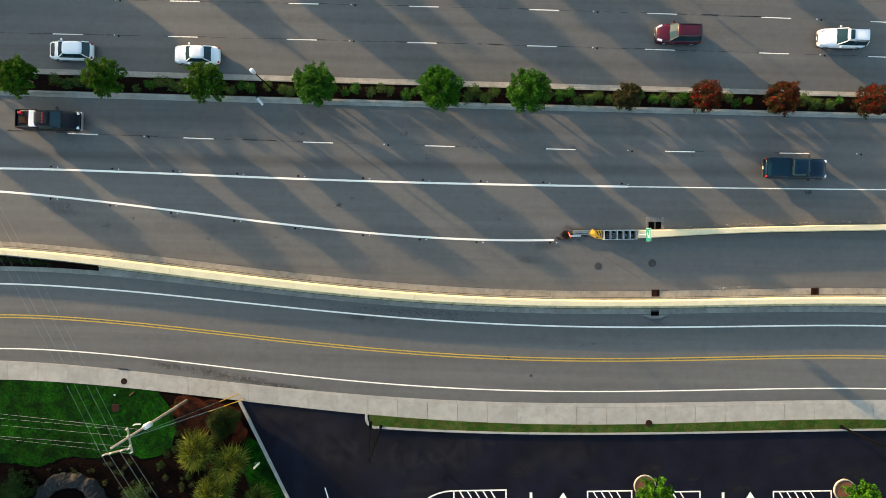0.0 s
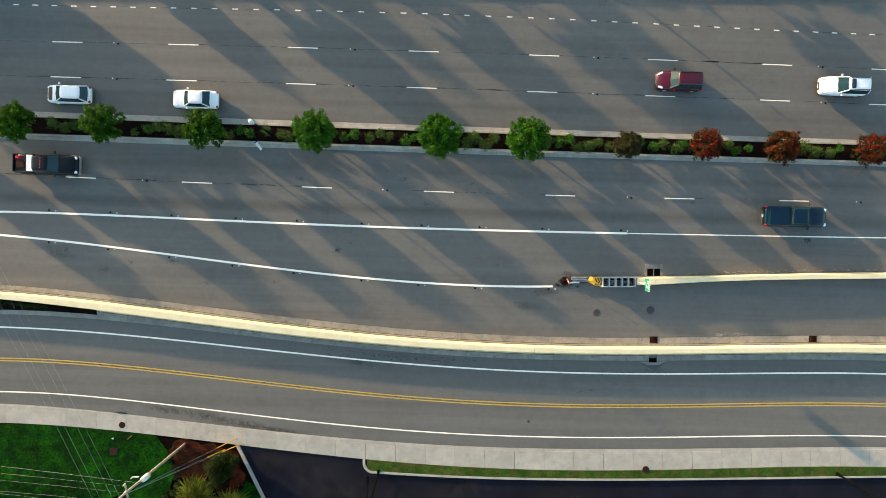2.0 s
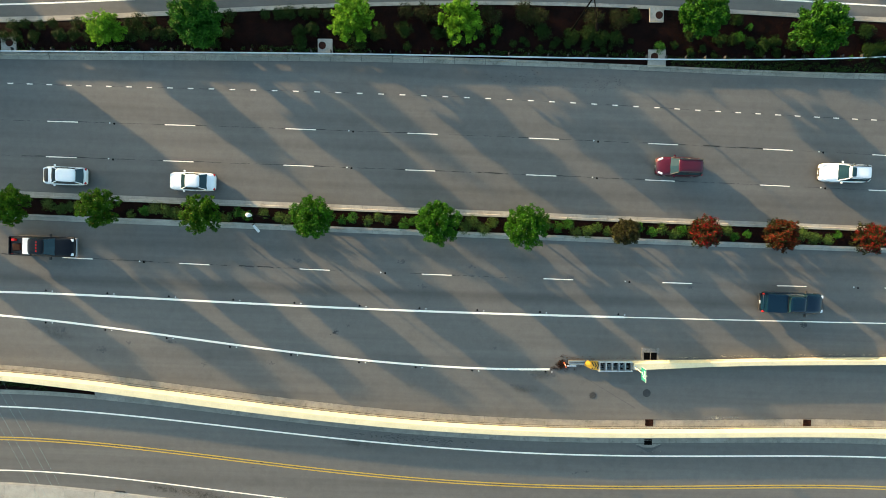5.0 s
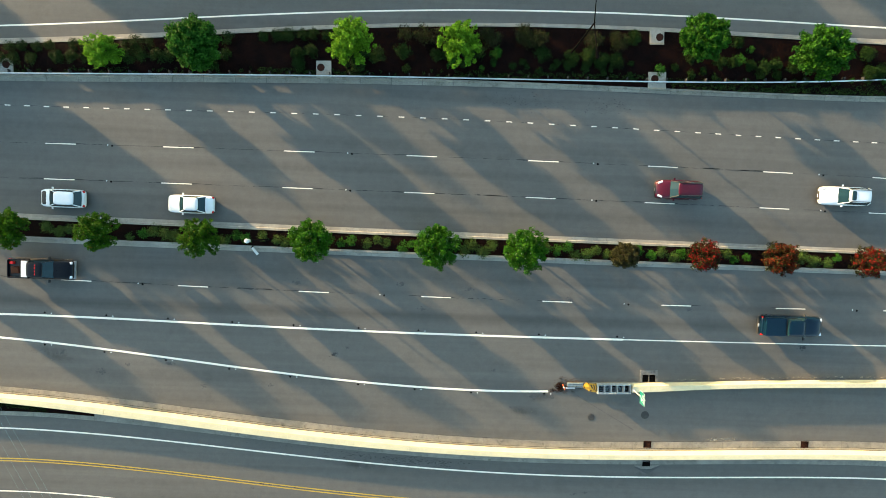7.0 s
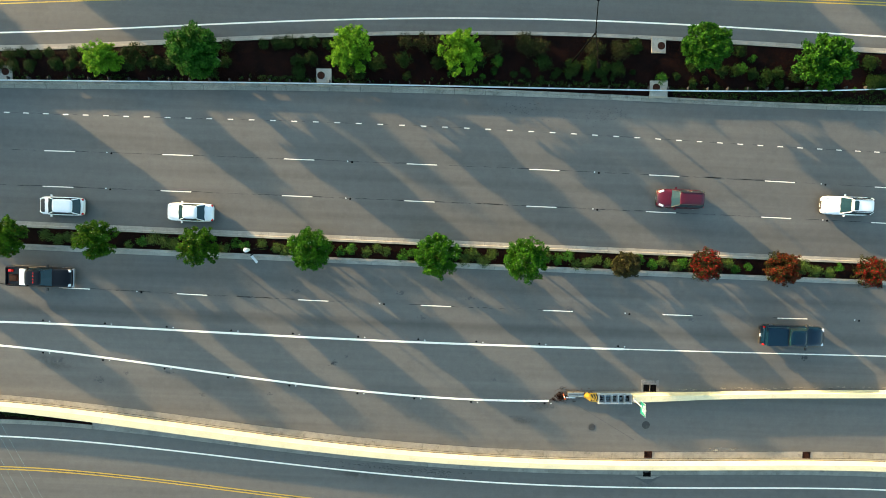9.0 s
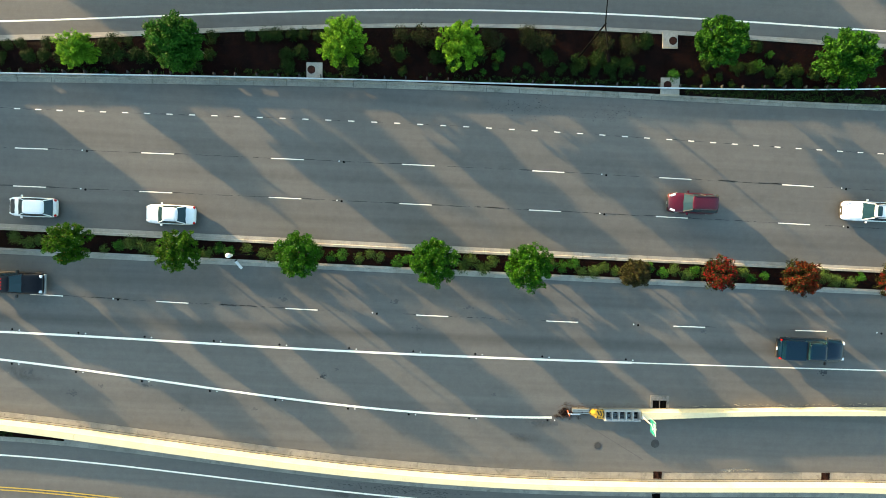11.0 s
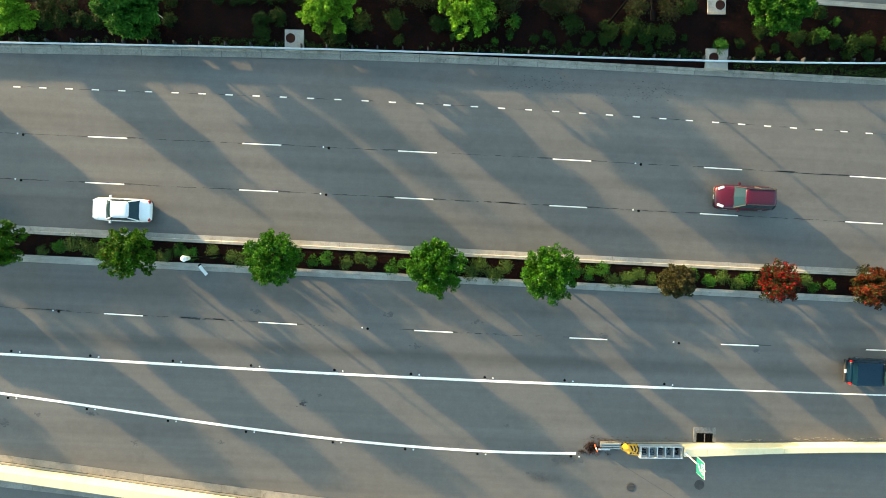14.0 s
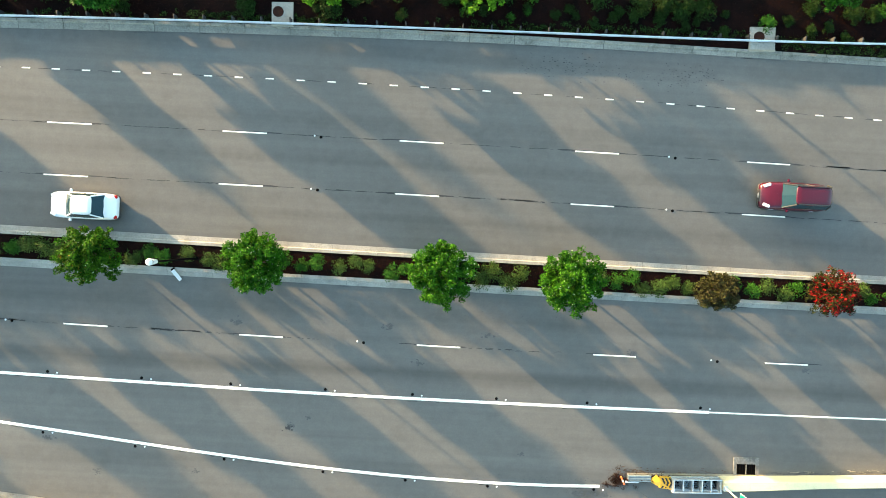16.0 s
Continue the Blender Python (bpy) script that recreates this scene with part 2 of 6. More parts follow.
BRONZE = leaf_mat("pale_bronze_leaves", (0.036, 0.032, 0.010), (0.046, 0.052, 0.015), 0.15)
REDLEAF = leaf_mat("red_blossom", (0.200, 0.004, 0.005), (0.070, 0.003, 0.003), 0.05)
PALM = leaf_mat("palm_fronds", (0.022, 0.048, 0.005), (0.165, 0.190, 0.024), 0.22)
REDDRY = leaf_mat("red_brown_litter", (0.060, 0.022, 0.012), (0.030, 0.016, 0.010), 0.05)
CONIFER = leaf_mat("yellow_green_sprays", (0.034, 0.036, 0.006), (0.016, 0.026, 0.005), 0.12)
TAN = leaf_mat("dry_leaves", (0.030, 0.025, 0.010), (0.020, 0.021, 0.008), 0.1)


# ---- helpers for meshes ----
def obj(name, verts, faces, material, parent=None, smooth=False):
    me = bpy.data.meshes.new(name)
    me.from_pydata([tuple(v) for v in verts], [], [tuple(f) for f in faces])
    for m in (material if isinstance(material, (list, tuple)) else [material]):
        me.materials.append(m)
    if smooth:
        me.polygons.foreach_set("use_smooth", [True] * len(me.polygons))
    me.update()
    ob = new(name, me)
    ob.parent = parent
    return ob


def part(name, bm, material, parent, label="", smooth=False):
    bmesh.ops.recalc_face_normals(bm, faces=bm.faces)
    me = bpy.data.meshes.new(name)
    bm.to_mesh(me)
    bm.free()
    me.materials.append(material)
    if smooth:
        me.polygons.foreach_set("use_smooth", [True] * len(me.polygons))
    ob = new(name, me)
    ob.parent = parent
    if label:
        ob["label"] = label
    return ob


def box(bm, c, s, m=None, bevel=0.0):
    r = bmesh.ops.create_cube(bm, size=1, matrix=(m or Matrix()) @ Matrix.LocRotScale(c, None, s))
    if bevel:
        edges = list({e for v in r["verts"] for e in v.link_edges})
        bmesh.ops.bevel(bm, geom=edges, offset=bevel, segments=2, affect="EDGES", profile=0.6)
    return bm


def rod(bm, a, b, r0, r1=None, seg=8):
    a, b = Vector(a), Vector(b)
    d = b - a
    m = Matrix.Translation((a + b) / 2) @ d.to_track_quat("Z", "Y").to_matrix().to_4x4()
    bmesh.ops.create_cone(bm, cap_ends=True, segments=seg, radius1=r0, radius2=r0 if r1 is None else r1, depth=d.length, matrix=m)
    return bm


def bmn():
    return bmesh.new()


def curve(*c):
    """y as a polynomial of x / 40, going on straight beyond 46 m."""
    def f(x):
        k = max(-46.0, min(46.0, x)) / 40
        y = sum(a * k ** i for i, a in enumerate(c))
        s = sum(i * a * k ** (i - 1) for i, a in enumerate(c) if i) / 40
        return y + s * (x - k * 40)
    return f


def blend(f, g, k):
    return lambda x: f(x) * (1 - k) + g(x) * k


def shift(f, d):
    return lambda x: f(x) + d


def sweep(name, profile, x0, x1, step, material, parent=None, closed=True):
    """A solid along x whose section is the list of (curve, z)."""
    n = max(1, int(math.ceil((x1 - x0) / step)))
    xs = [x0 + (x1 - x0) * i / n for i in range(n + 1)]
    k = len(profile)
    verts = [(x, f(x), z) for x in xs for f, z in profile]
    faces = []
    last = k if closed else k - 1
    for i in range(n):
        for j in range(last):
            a, b = i * k + j, i * k + (j + 1) % k
            faces.append((a, b, b + k, a + k))
    if closed:
        faces.append(tuple(range(k))[::-1])
        faces.append(tuple(n * k + j for j in range(k)))
    ob = obj(name, verts, faces, material, parent)
    bm = bmesh.new()
    bm.from_mesh(ob.data)
    bmesh.ops.recalc_face_normals(bm, faces=bm.faces)
    bm.to_mesh(ob.data)
    bm.free()
    return ob


def sheet(name, f, g, x0, x1, step, z, material, parent=None):
    """A flat surface between two curves, facing up."""
    n = max(1, int(math.ceil((x1 - x0) / step)))
    verts, faces = [], []
    for i in range(n + 1):
        x = x0 + (x1 - x0) * i / n
        a, b = sorted((f(x), g(x)))
        verts += [(x, a, z), (x, b, z)]
    for i in range(n):
        faces.append((2 * i, 2 * i + 2, 2 * i + 3, 2 * i + 1))
    return obj(name, verts, faces, material, parent)


def structure(ob, label, category):
    return tagged(ob, label, category, kind="structure")


def empty(name, label, category, group="", kind="", at=(0, 0, 0)):
    ob = new(name)
    ob.empty_display_size = 0.2
    ob.location = at
    return tagged(ob, label, category, group, kind)


# ---- the plan: lines across the place, north is +y ----
N_YELLOW = curve(25.71, 0.19, -0.76)
N_LINE = curve(23.41, 0.33, -2.00, -0.23, 0.56)
N_KERB_OUT = curve(22.20, 0.37, -2.12, -0.24, 0.70)
N_KERB_IN = curve(21.80, 0.45, -2.30, -0.30, 0.74)
RAIL = curve(16.82, -0.64, -0.24, 0.39, 0.31)
S_KERB_IN = curve(16.73, -1.09, -0.93, 0.18, 0.39)
S_KERB_OUT = curve(16.16, -0.92, -0.90, 0.06, 0.36)
TURN = curve(12.95, -1.64, -0.82, 0.01, 0.33)
LANE_A = curve(9.22, -1.55, -0.26)
LANE_B = curve(5.59, -1.59, -0.13)
LANE_C = curve(-4.72, -1.62, 0.31, 0.03)
MED_N_OUT = curve(1.88, -1.65, 0.02)
MED_N_IN = curve(1.28, -1.62, 0.07)
MED_S_IN = curve(-0.30, -1.60, 0.03)
MED_S_OUT = curve(-0.87, -1.56, 0.07)
GORE_N = curve(-8.434, -1.491, 0.628, -0.232, -0.229, 0.184)
GORE_S = curve(-13.97, -2.50, 4.58, 1.89, -0.36)
WALL_PAN_N = curve(-18.79, -3.047, 3.161, 0.472, -1.157, -0.149)
WALL_N = curve(-19.619, -3.035, 3.189, 0.24, -1.13, -0.018)
WALL_S = curve(-20.269, -2.828, 3.094, 0.074, -1.038, -0.033)
WALL_PAN_S = curve(-21.123, -2.949, 3.139, 0.31, -1.384, 0.06)
def along(xs, ys):
    return lambda x: float(np.interp(x, xs, ys))


ISLE_N = along((18, 21, 27, 32.5, 38, 66), (-13.42, -13.39, -13.31, -13.21, -13.15, -13.13))
ISLE_S = along((18, 20.7, 26.3, 31.9, 37.6, 66), (-14.18, -14.12, -13.87, -13.74, -13.72, -13.66))
F_LINE_N = curve(-22.298, -3.154, 2.641, 0.711, -1.069, -0.14)
F_YELLOW = curve(-25.722, -3.033, 3.185, 0.495, -1.367, -0.024)
F_LINE_S = curve(-29.018, -2.725, 3.271, -0.01, -1.385, 0.206)
WALK_OUT = curve(-30.25, -2.43, 2.91, -0.28, -1.05, 0.26)
WALK_KERB = curve(-30.60, -2.66, 2.94, -0.07, -1.05, 0.21)
WALK_IN = curve(-32.29, -2.97, 3.45, 0.59, -1.42, -0.12)
STRIP_IN = curve(-33.24, -2.20, 2.88, -1.17)
STRIP_OUT = curve(-33.48, -2.16, 2.86, -1.17)
X0, X1 = -66.0, 66.0

# ---- ground, roads, car park ----
structure(sheet("ground", lambda x: -1500, lambda x: 1500, -1500, 1500, 1500, -0.06, EARTH), "bare dry earth and rough grass round the roads", "ground")
structure(sheet("road", shift(WALK_OUT, -0.05), shift(N_YELLOW, 3.9), -140, 140, 2, 0.0, ASPHALT), "worn grey asphalt carriageways with tyre streaks", "road")


def slant(y):
    """x of the car park's western kerb."""
    return -21.1 + (-30.0 - y) * 0.477


def polygon(name, pts, z, material):
    return obj(name, [(x, y, z) for x, y in pts], [tuple(range(len(pts)))], material)


edge = [(x, WALK_IN(x) + 0.02) for x in np.linspace(90, -20.9, 60)]
structure(polygon("car_park", edge + [(slant(-45), -45), (slant(-90), -90), (90, -90)], 0.002, LOT), "fresh dark asphalt of a car park beside the pavement", "car park")
edge = [(x, WALK_IN(x) + 0.02) for x in np.linspace(-21.3, -90, 40)]
structure(polygon("planting_bed", edge + [(-90, -90), (slant(-90) - 0.15, -90), (slant(-45) - 0.15, -45)], 0.03, BEDSOIL), "red-brown bark mulch of a planting bed, its shade put into the colour", "mulch")


# Lighter, redder copy of the bed mulch, with sunlight put into its colour.
REDBARK = mat("sunlit_red_bark", (0.058, 0.0145, 0.0058), 0.95, (0.5, 0.45), (9, 0.6), tint=(0.016, 0.006, 0.0035), bump=0.8, spec=0.05)


def ragged_patch(name, cx, cy, rx, ry, z, material, seed):
    """A flat patch with an uneven rim."""
    g = random.Random(seed)
    pts = []
    for i in range(40):
        a = 2 * math.pi * i / 40
        k = 1 + 0.18 * math.sin(3 * a + seed) + 0.10 * math.sin(7 * a) + g.uniform(-0.07, 0.07)
        pts.append((cx + rx * k * math.cos(a), cy + ry * k * math.sin(a)))
    return polygon(name, pts, z, material)


structure(ragged_patch("mulch_patch", -25.1, -31.5, 3.2, 2.1, 0.036, REDBARK, 1), "red-brown bark mulch round the pole, coloured as sunlit", "mulch")
structure(ragged_patch("mulch_patch", -21.3, -33.2, 0.75, 1.5, 0.036, REDBARK, 2), "red-brown bark mulch beside the entrance kerb, coloured as sunlit", "mulch")
structure(ragged_patch("mulch_patch", -25.6, -35.6, 1.5, 1.3, 0.036, REDBARK, 3), "red-brown bark mulch between the palms, coloured as sunlit", "mulch")


def lawn_edge(x):
    return -35.7 - 0.45 * math.sin((x + 30) * 0.35) + 0.25 * math.sin(x * 1.1)


pts = [(x, WALK_IN(x) - 0.04) for x in np.linspace(-29.3, -90, 40)]
pts += [(x, lawn_edge(x) + 0.05 * math.sin(x * 4.3) + 0.03 * math.sin(x * 7.9)) for x in np.linspace(-60, -31, 240)]
pts += [(-29.2, -35.4), (-28.0, -34.5), (-27.6, -33.0), (-27.7, -31.6), (-28.2, -30.4)]
structure(polygon("lawn", pts, 0.07, GRASS), "deep green mown lawn beside the pavement", "lawn")
structure(polygon("lawn_corner", [(-20.3, -33.6), (slant(-34.2) - 0.25, -34.2), (slant(-44) - 0.25, -44), (-18.0, -44), (-19.6, -40.5), (-20.3, -38.5), (-20.9, -36.8), (-20.9, -35.0)], 0.07, GRASS), "shaded grass beside the car park kerb", "lawn")
structure(sweep("grass_verge", [(WALK_IN, 0.0), (WALK_IN, 0.12), (STRIP_IN, 0.13), (STRIP_IN, 0.0)], -8.12, 66, 1.5, STRIPGRASS), "thin strip of patchy grass between pavement and kerb", "grass verge")
structure(sweep("planter_soil", [(shift(N_KERB_IN, 0.02), 0.0), (N_KERB_IN, 0.10), (blend(N_KERB_IN, S_KERB_IN, 0.3), 0.22), (blend(N_KERB_IN, S_KERB_IN, 0.7), 0.2), (S_KERB_IN, 0.10), (shift(S_KERB_IN, -0.02), 0.0)], X0, X1, 1.5, SOIL), "red-brown mulch darkened as if in shade of the wide planted verge", "mulch")
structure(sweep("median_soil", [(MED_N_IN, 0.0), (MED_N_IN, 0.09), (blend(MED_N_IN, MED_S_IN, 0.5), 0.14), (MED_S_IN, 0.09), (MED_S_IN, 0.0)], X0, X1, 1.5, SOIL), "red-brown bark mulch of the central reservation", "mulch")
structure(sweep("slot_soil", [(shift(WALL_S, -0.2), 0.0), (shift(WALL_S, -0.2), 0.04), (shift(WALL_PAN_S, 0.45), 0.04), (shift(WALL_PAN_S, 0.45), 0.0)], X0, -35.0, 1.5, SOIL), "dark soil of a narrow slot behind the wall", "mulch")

# ---- road markings ----
def marking(name, f, width, x0, x1, material, label, parent=None, z=0.005):
    ob = sheet(name, shift(f, -width / 2), shift(f, width / 2), x0, x1, 1.2, z, material, parent)
    return structure(ob, label, "road marking") if parent is None else ob


def dashes(name, f, first, gap, length, width, count, label, ease):
    root = empty(name, label, "road marking", kind="structure")
    for i in range(count):
        j = i - count // 2
        x = first + j * gap - ease * j ** 3
        marking("dash", f, width, x, x + length, WHITE, "", root)
    return root


dashes("lane_dashes", LANE_A, -3.56, 12.07, 3.0, 0.095, 11, "broken white line between lanes", 0.03)
dashes("lane_dashes", LANE_B, -3.80, 12.07, 3.0, 0.095, 11, "broken white line between lanes", 0.03)
dashes("lane_dashes", LANE_C, -2.16, 12.22, 3.0, 0.10, 11, "broken white line between lanes", 0.035)
dashes("turn_lane_dashes", TURN, -0.08, 2.115, 0.56, 0.088, 61, "short white dashes of a turning lane", 0.00019)
marking("gore_line", GORE_N, 0.205, X0, 18.2, WHITE, "broad white line of the exit gore")
marking("lane_line", GORE_N, 0.115, 18.2, X1, WHITE, "thin white edge line")
marking("gore_line", GORE_S, 0.205, X0, 10.7, WHITE, "broad white line of the exit gore")
marking("edge_line", N_LINE, 0.15, X0, X1, WHITE, "white edge line of the side road")
marking("edge_line", F_LINE_N, 0.15, X0, X1, WHITE, "white edge line of the side road")
marking("edge_line", F_LINE_S, 0.12, X0, X1, WHITE, "white edge line of the side road")
for f in (F_YELLOW, N_YELLOW):
    marking("centre_line", shift(f, 0.13), 0.105, X0, X1, YELLOW, "one of two yellow centre lines")
    marking("centre_line", shift(f, -0.13), 0.105, X0, X1, YELLOW, "one of two yellow centre lines")


# ---- kerbs and pavement in single pieces ----
def pieces(name, piece, profile, x0, x1, length, material, label, category, gap=0.02, step=1.6, uneven=0.0):
    root = empty(name, label, category, kind="structure")
    n = int((x1 - x0) / length)
    rng = random.Random(name)
    for i in range(n):
        a = x0 + i * length
        dz = rng.uniform(-uneven, uneven)
        sweep(piece, [(f, z + dz) for f, z in profile], a + gap / 2, a + length - gap / 2, step, material, root)
    return root


def kerb_profile(out, inn, top=0.15, face=0.22):
    """Gutter pan, kerb face and kerb top; out is the road side."""
    s = 1 if out(0) > inn(0) else -1
    k = shift(inn, s * face)
    return [(out, -0.05), (out, 0.010), (shift(k, s * 0.03), 0.022), (shift(k, s * 0.01), top - 0.03), (shift(k, -s * 0.02), top), (inn, top), (inn, -0.05)]


pieces("kerb_median_north", "kerb_stone", kerb_profile(MED_N_OUT, MED_N_IN), X0, X1, 3.05, CONCRETE, "pale concrete kerb and gutter of the central reservation", "kerb")
pieces("kerb_median_south", "kerb_stone", kerb_profile(MED_S_OUT, MED_S_IN), X0 + 1, X1, 3.05, CONCRETE, "pale concrete kerb and gutter of the central reservation", "kerb")
pieces("kerb_verge_north", "kerb_stone", kerb_profile(N_KERB_OUT, N_KERB_IN, face=0.18), X0, X1, 3.05, CONCRETE, "pale concrete kerb of the planted verge", "kerb")
pieces("kerb_verge_south", "kerb_stone", kerb_profile(S_KERB_OUT, S_KERB_IN, face=0.18), X0, X1, 3.05, KERB, "weathered grey concrete kerb and gutter of the planted verge", "kerb", gap=0.045)
pieces("gutter_north", "gutter_slab", [(WALL_PAN_N, -0.05), (WALL_PAN_N, 0.012), (shift(WALL_N, 0.22), 0.03), (shift(WALL_N, 0.20), -0.05)], X0, X1, 3.05, GUTTER, "concrete gutter along the long wall", "gutter")
structure(sweep("wall_ledge", [(shift(WALL_N, 0.17), 0.0), (shift(WALL_N, 0.165), 0.075), (shift(WALL_N, 0.005), 0.08), (shift(WALL_N, 0.005), 0.0)], X0, X1, 1.5, LEDGE), "narrow buff concrete ledge at the foot of the wall", "ledge")
structure(sheet("ledge_joint", shift(WALL_N, 0.0), shift(WALL_N, 0.035), X0, X1, 1.5, 0.0835, CRACK), "dirt-filled joint at the foot of the wall", "joint")
structure(sheet("gutter_joint", shift(WALL_N, 0.165), shift(WALL_N, 0.225), X0, X1, 1.5, 0.012, CRACK), "dark open joint between gutter and ledge", "joint")
pieces("gutter_south", "gutter_slab", [(shift(WALL_S, -0.36), -0.05), (shift(WALL_S, -0.36), 0.05), (shift(WALL_PAN_S, 0.25), 0.03), (WALL_PAN_S, 0.012), (WALL_PAN_S, -0.05)], -35.0, X1, 3.05, GUTTER, "concrete gutter behind the long wall", "gutter")
structure(sweep("wall_ledge", [(shift(WALL_S, -0.065), 0.0), (shift(WALL_S, -0.065), 0.10), (shift(WALL_S, -0.31), 0.06), (shift(WALL_S, -0.31), 0.0)], -35.0, X1, 1.5, OLDCREAM), "stained cream-painted ledge behind the long wall, yellowed to offset its shade", "ledge")
structure(sheet("gutter_joint", shift(WALL_S, -0.30), shift(WALL_S, -0.37), -35.0, X1, 1.5, 0.013, CRACK), "dark open joint behind the wall", "joint")
pieces("gutter_slot", "gutter_slab", [(shift(WALL_PAN_S, 0.45), -0.05), (shift(WALL_PAN_S, 0.45), 0.06), (WALL_PAN_S, 0.012), (WALL_PAN_S, -0.05)], X0 + 0.5, -35.0, 3.05, KERB, "concrete kerb along the planted slot", "gutter")
pieces("pavement_kerb", "kerb_stone", [(WALK_OUT, -0.05), (WALK_OUT, 0.012), (shift(WALK_KERB, 0.15), 0.014), (shift(WALK_KERB, 0.147), 0.034), (WALK_KERB, 0.036), (WALK_KERB, -0.05)], X0 + 0.7, X1, 3.0, WALK, "pale concrete kerb of the pavement", "kerb")
pieces("pavement", "paving_slab", [(shift(WALK_KERB, -0.012), -0.05), (shift(WALK_KERB, -0.012), 0.040), (WALK_IN, 0.09), (WALK_IN, -0.05)], X0 + 0.75, X1, 3.0, WALK, "pavement of large pale concrete slabs", "pavement", gap=0.035, uneven=0.004)
pieces("verge_kerb", "kerb_stone", [(STRIP_IN, -0.05), (STRIP_IN, 0.15), (shift(STRIP_OUT, 0.03), 0.15), (STRIP_OUT, 0.12), (STRIP_OUT, -0.05)], -7.4, X1, 3.05, WALK, "concrete kerb between grass verge and car park", "kerb")


def bent_kerb(name, pts, width, z, label):
    """A kerb that follows a bent line."""
    bm = bmn()
    rows = []
    for i, p in enumerate(pts):
        a, b = Vector(pts[max(0, i - 1)]), Vector(pts[min(len(pts) - 1, i + 1)])
        d = (b - a).normalized()
        n = Vector((-d.y, d.x)) * width / 2
        q = Vector(p)
        rows.append([bm.verts.new((*(q + n), 0)), bm.verts.new((*(q + n), z)), bm.verts.new((*(q - n), z)), bm.verts.new((*(q - n), 0))])
    for r, s in zip(rows, rows[1:]):
        for j in range(4):
            bm.faces.new((r[j], r[(j + 1) % 4], s[(j + 1) % 4], s[j]))
    bm.faces.new(rows[0]), bm.faces.new(rows[-1])
    ob = part(name, bm, WALK, None)
    return structure(ob, label, "kerb")


bent_kerb("kerb_corner", [(-8.42, -31.55)] + [(-7.42 - math.cos(a), -31.9 - 0.96 * math.sin(a)) for a in np.linspace(0, math.pi / 2, 9)], 0.25, 0.152, "rounded concrete kerb end beside the car park entrance")
bent_kerb("kerb_entrance", [(slant(y) - 0.02, y) for y in np.linspace(-30.0, -46, 12)], 0.28, 0.16, "straight concrete kerb along the car park entrance")

# ---- walls ----
chamfer = 0.022


def barrier(name, north, south, x0, x1, h, label):
    root = empty(name, label, "barrier")
    a = -15.4 - 6.02 * 9
    while a < x1 - 0.5:
        if a + 6.02 > x0 + 0.5:
            sweep("wall_panel", [(north, 0.0), (shift(north, -0.02), 0.10), (shift(north, -0.09), h - chamfer), (shift(north, -0.09 - chamfer), h), (shift(south, chamfer), h), (south, h - chamfer), (shift(south, -0.05), 0.10), (shift(south, -0.06), 0.0)], max(x0, a) + 0.008, min(x1, a + 6.02) - 0.008, 1.5, CREAM, root)
        a += 6.02
    return root


barrier("long_wall", WALL_N, WALL_S, X0, X1, 0.95, "long low cream-painted concrete wall between the roads")
barrier("gore_wall", ISLE_N, ISLE_S, 18.95, X1, 0.82, "cream-painted concrete barrier behind the crash cushion")


# ---- leaves, trees, shrubs ----
def leaves(rng, centres, spread, n, size, up=0.5):
    """Small bent leaf blades scattered round the clump centres."""
    c = np.array(centres)
    k = rng.integers(0, len(c), n)
    o = rng.normal(0, 1, (n, 3))
    o *= (rng.uniform(0, 1, n) ** 0.4 / np.linalg.norm(o, axis=1))[:, None]
    p = c[k] + o * 2.0 * np.array(spread)
    d = rng.normal(0, 1, (n, 3))
    d /= np.linalg.norm(d, axis=1)[:, None]
    q = rng.normal(0, 1, (n, 3)) + np.array((0, 0, up))
    q -= (q * d).sum(1)[:, None] * d
    q /= np.linalg.norm(q, axis=1)[:, None]
    side = np.cross(d, q)
    L = size * rng.uniform(0.7, 1.4, n)[:, None]
    W = L * 0.42
    v = np.stack([p - d * L / 2, p + side * W / 2 + q * W * 0.15, p + d * L / 2, p - side * W / 2 + q * W * 0.15], 1).reshape(-1, 3)
    f = np.arange(4 * n).reshape(-1, 4)
    return v, f


def clump_points(rng, n, r, rz, z, low=-0.6, rough=0.22):
    out = []
    while len(out) < n:
        d = rng.normal(0, 1, 3)
        d /= np.linalg.norm(d)
        if d[2] < low:
            continue
        lump = 1 + rough * math.sin(3.1 * d[0] + 2 * d[1] + n) * math.cos(2.7 * d[1] - 1.3 * d[2]) + rng.normal(0, rough * 0.35)
        k = rng.uniform(0.12, 1.0) ** 0.5 * lump
        out.append((d[0] * r * k, d[1] * r * k, z + d[2] * rz * k))
    return out


def leaf_object(name, parts, parent=None):
    """parts: list of (verts, faces, material), joined in one mesh with one slot a material."""
    verts, faces, mats, slots = [], [], [], []
    base = 0
    for v, f, m in parts:
        verts.append(v)
        faces.append(f + base)
        base += len(v)
        slots += [len(mats)] * len(f)
        mats.append(m)
    ob = obj(name, np.concatenate(verts).tolist(), np.concatenate(faces).tolist(), mats, parent)
    ob.data.polygons.foreach_set("material_index", slots)
    return ob


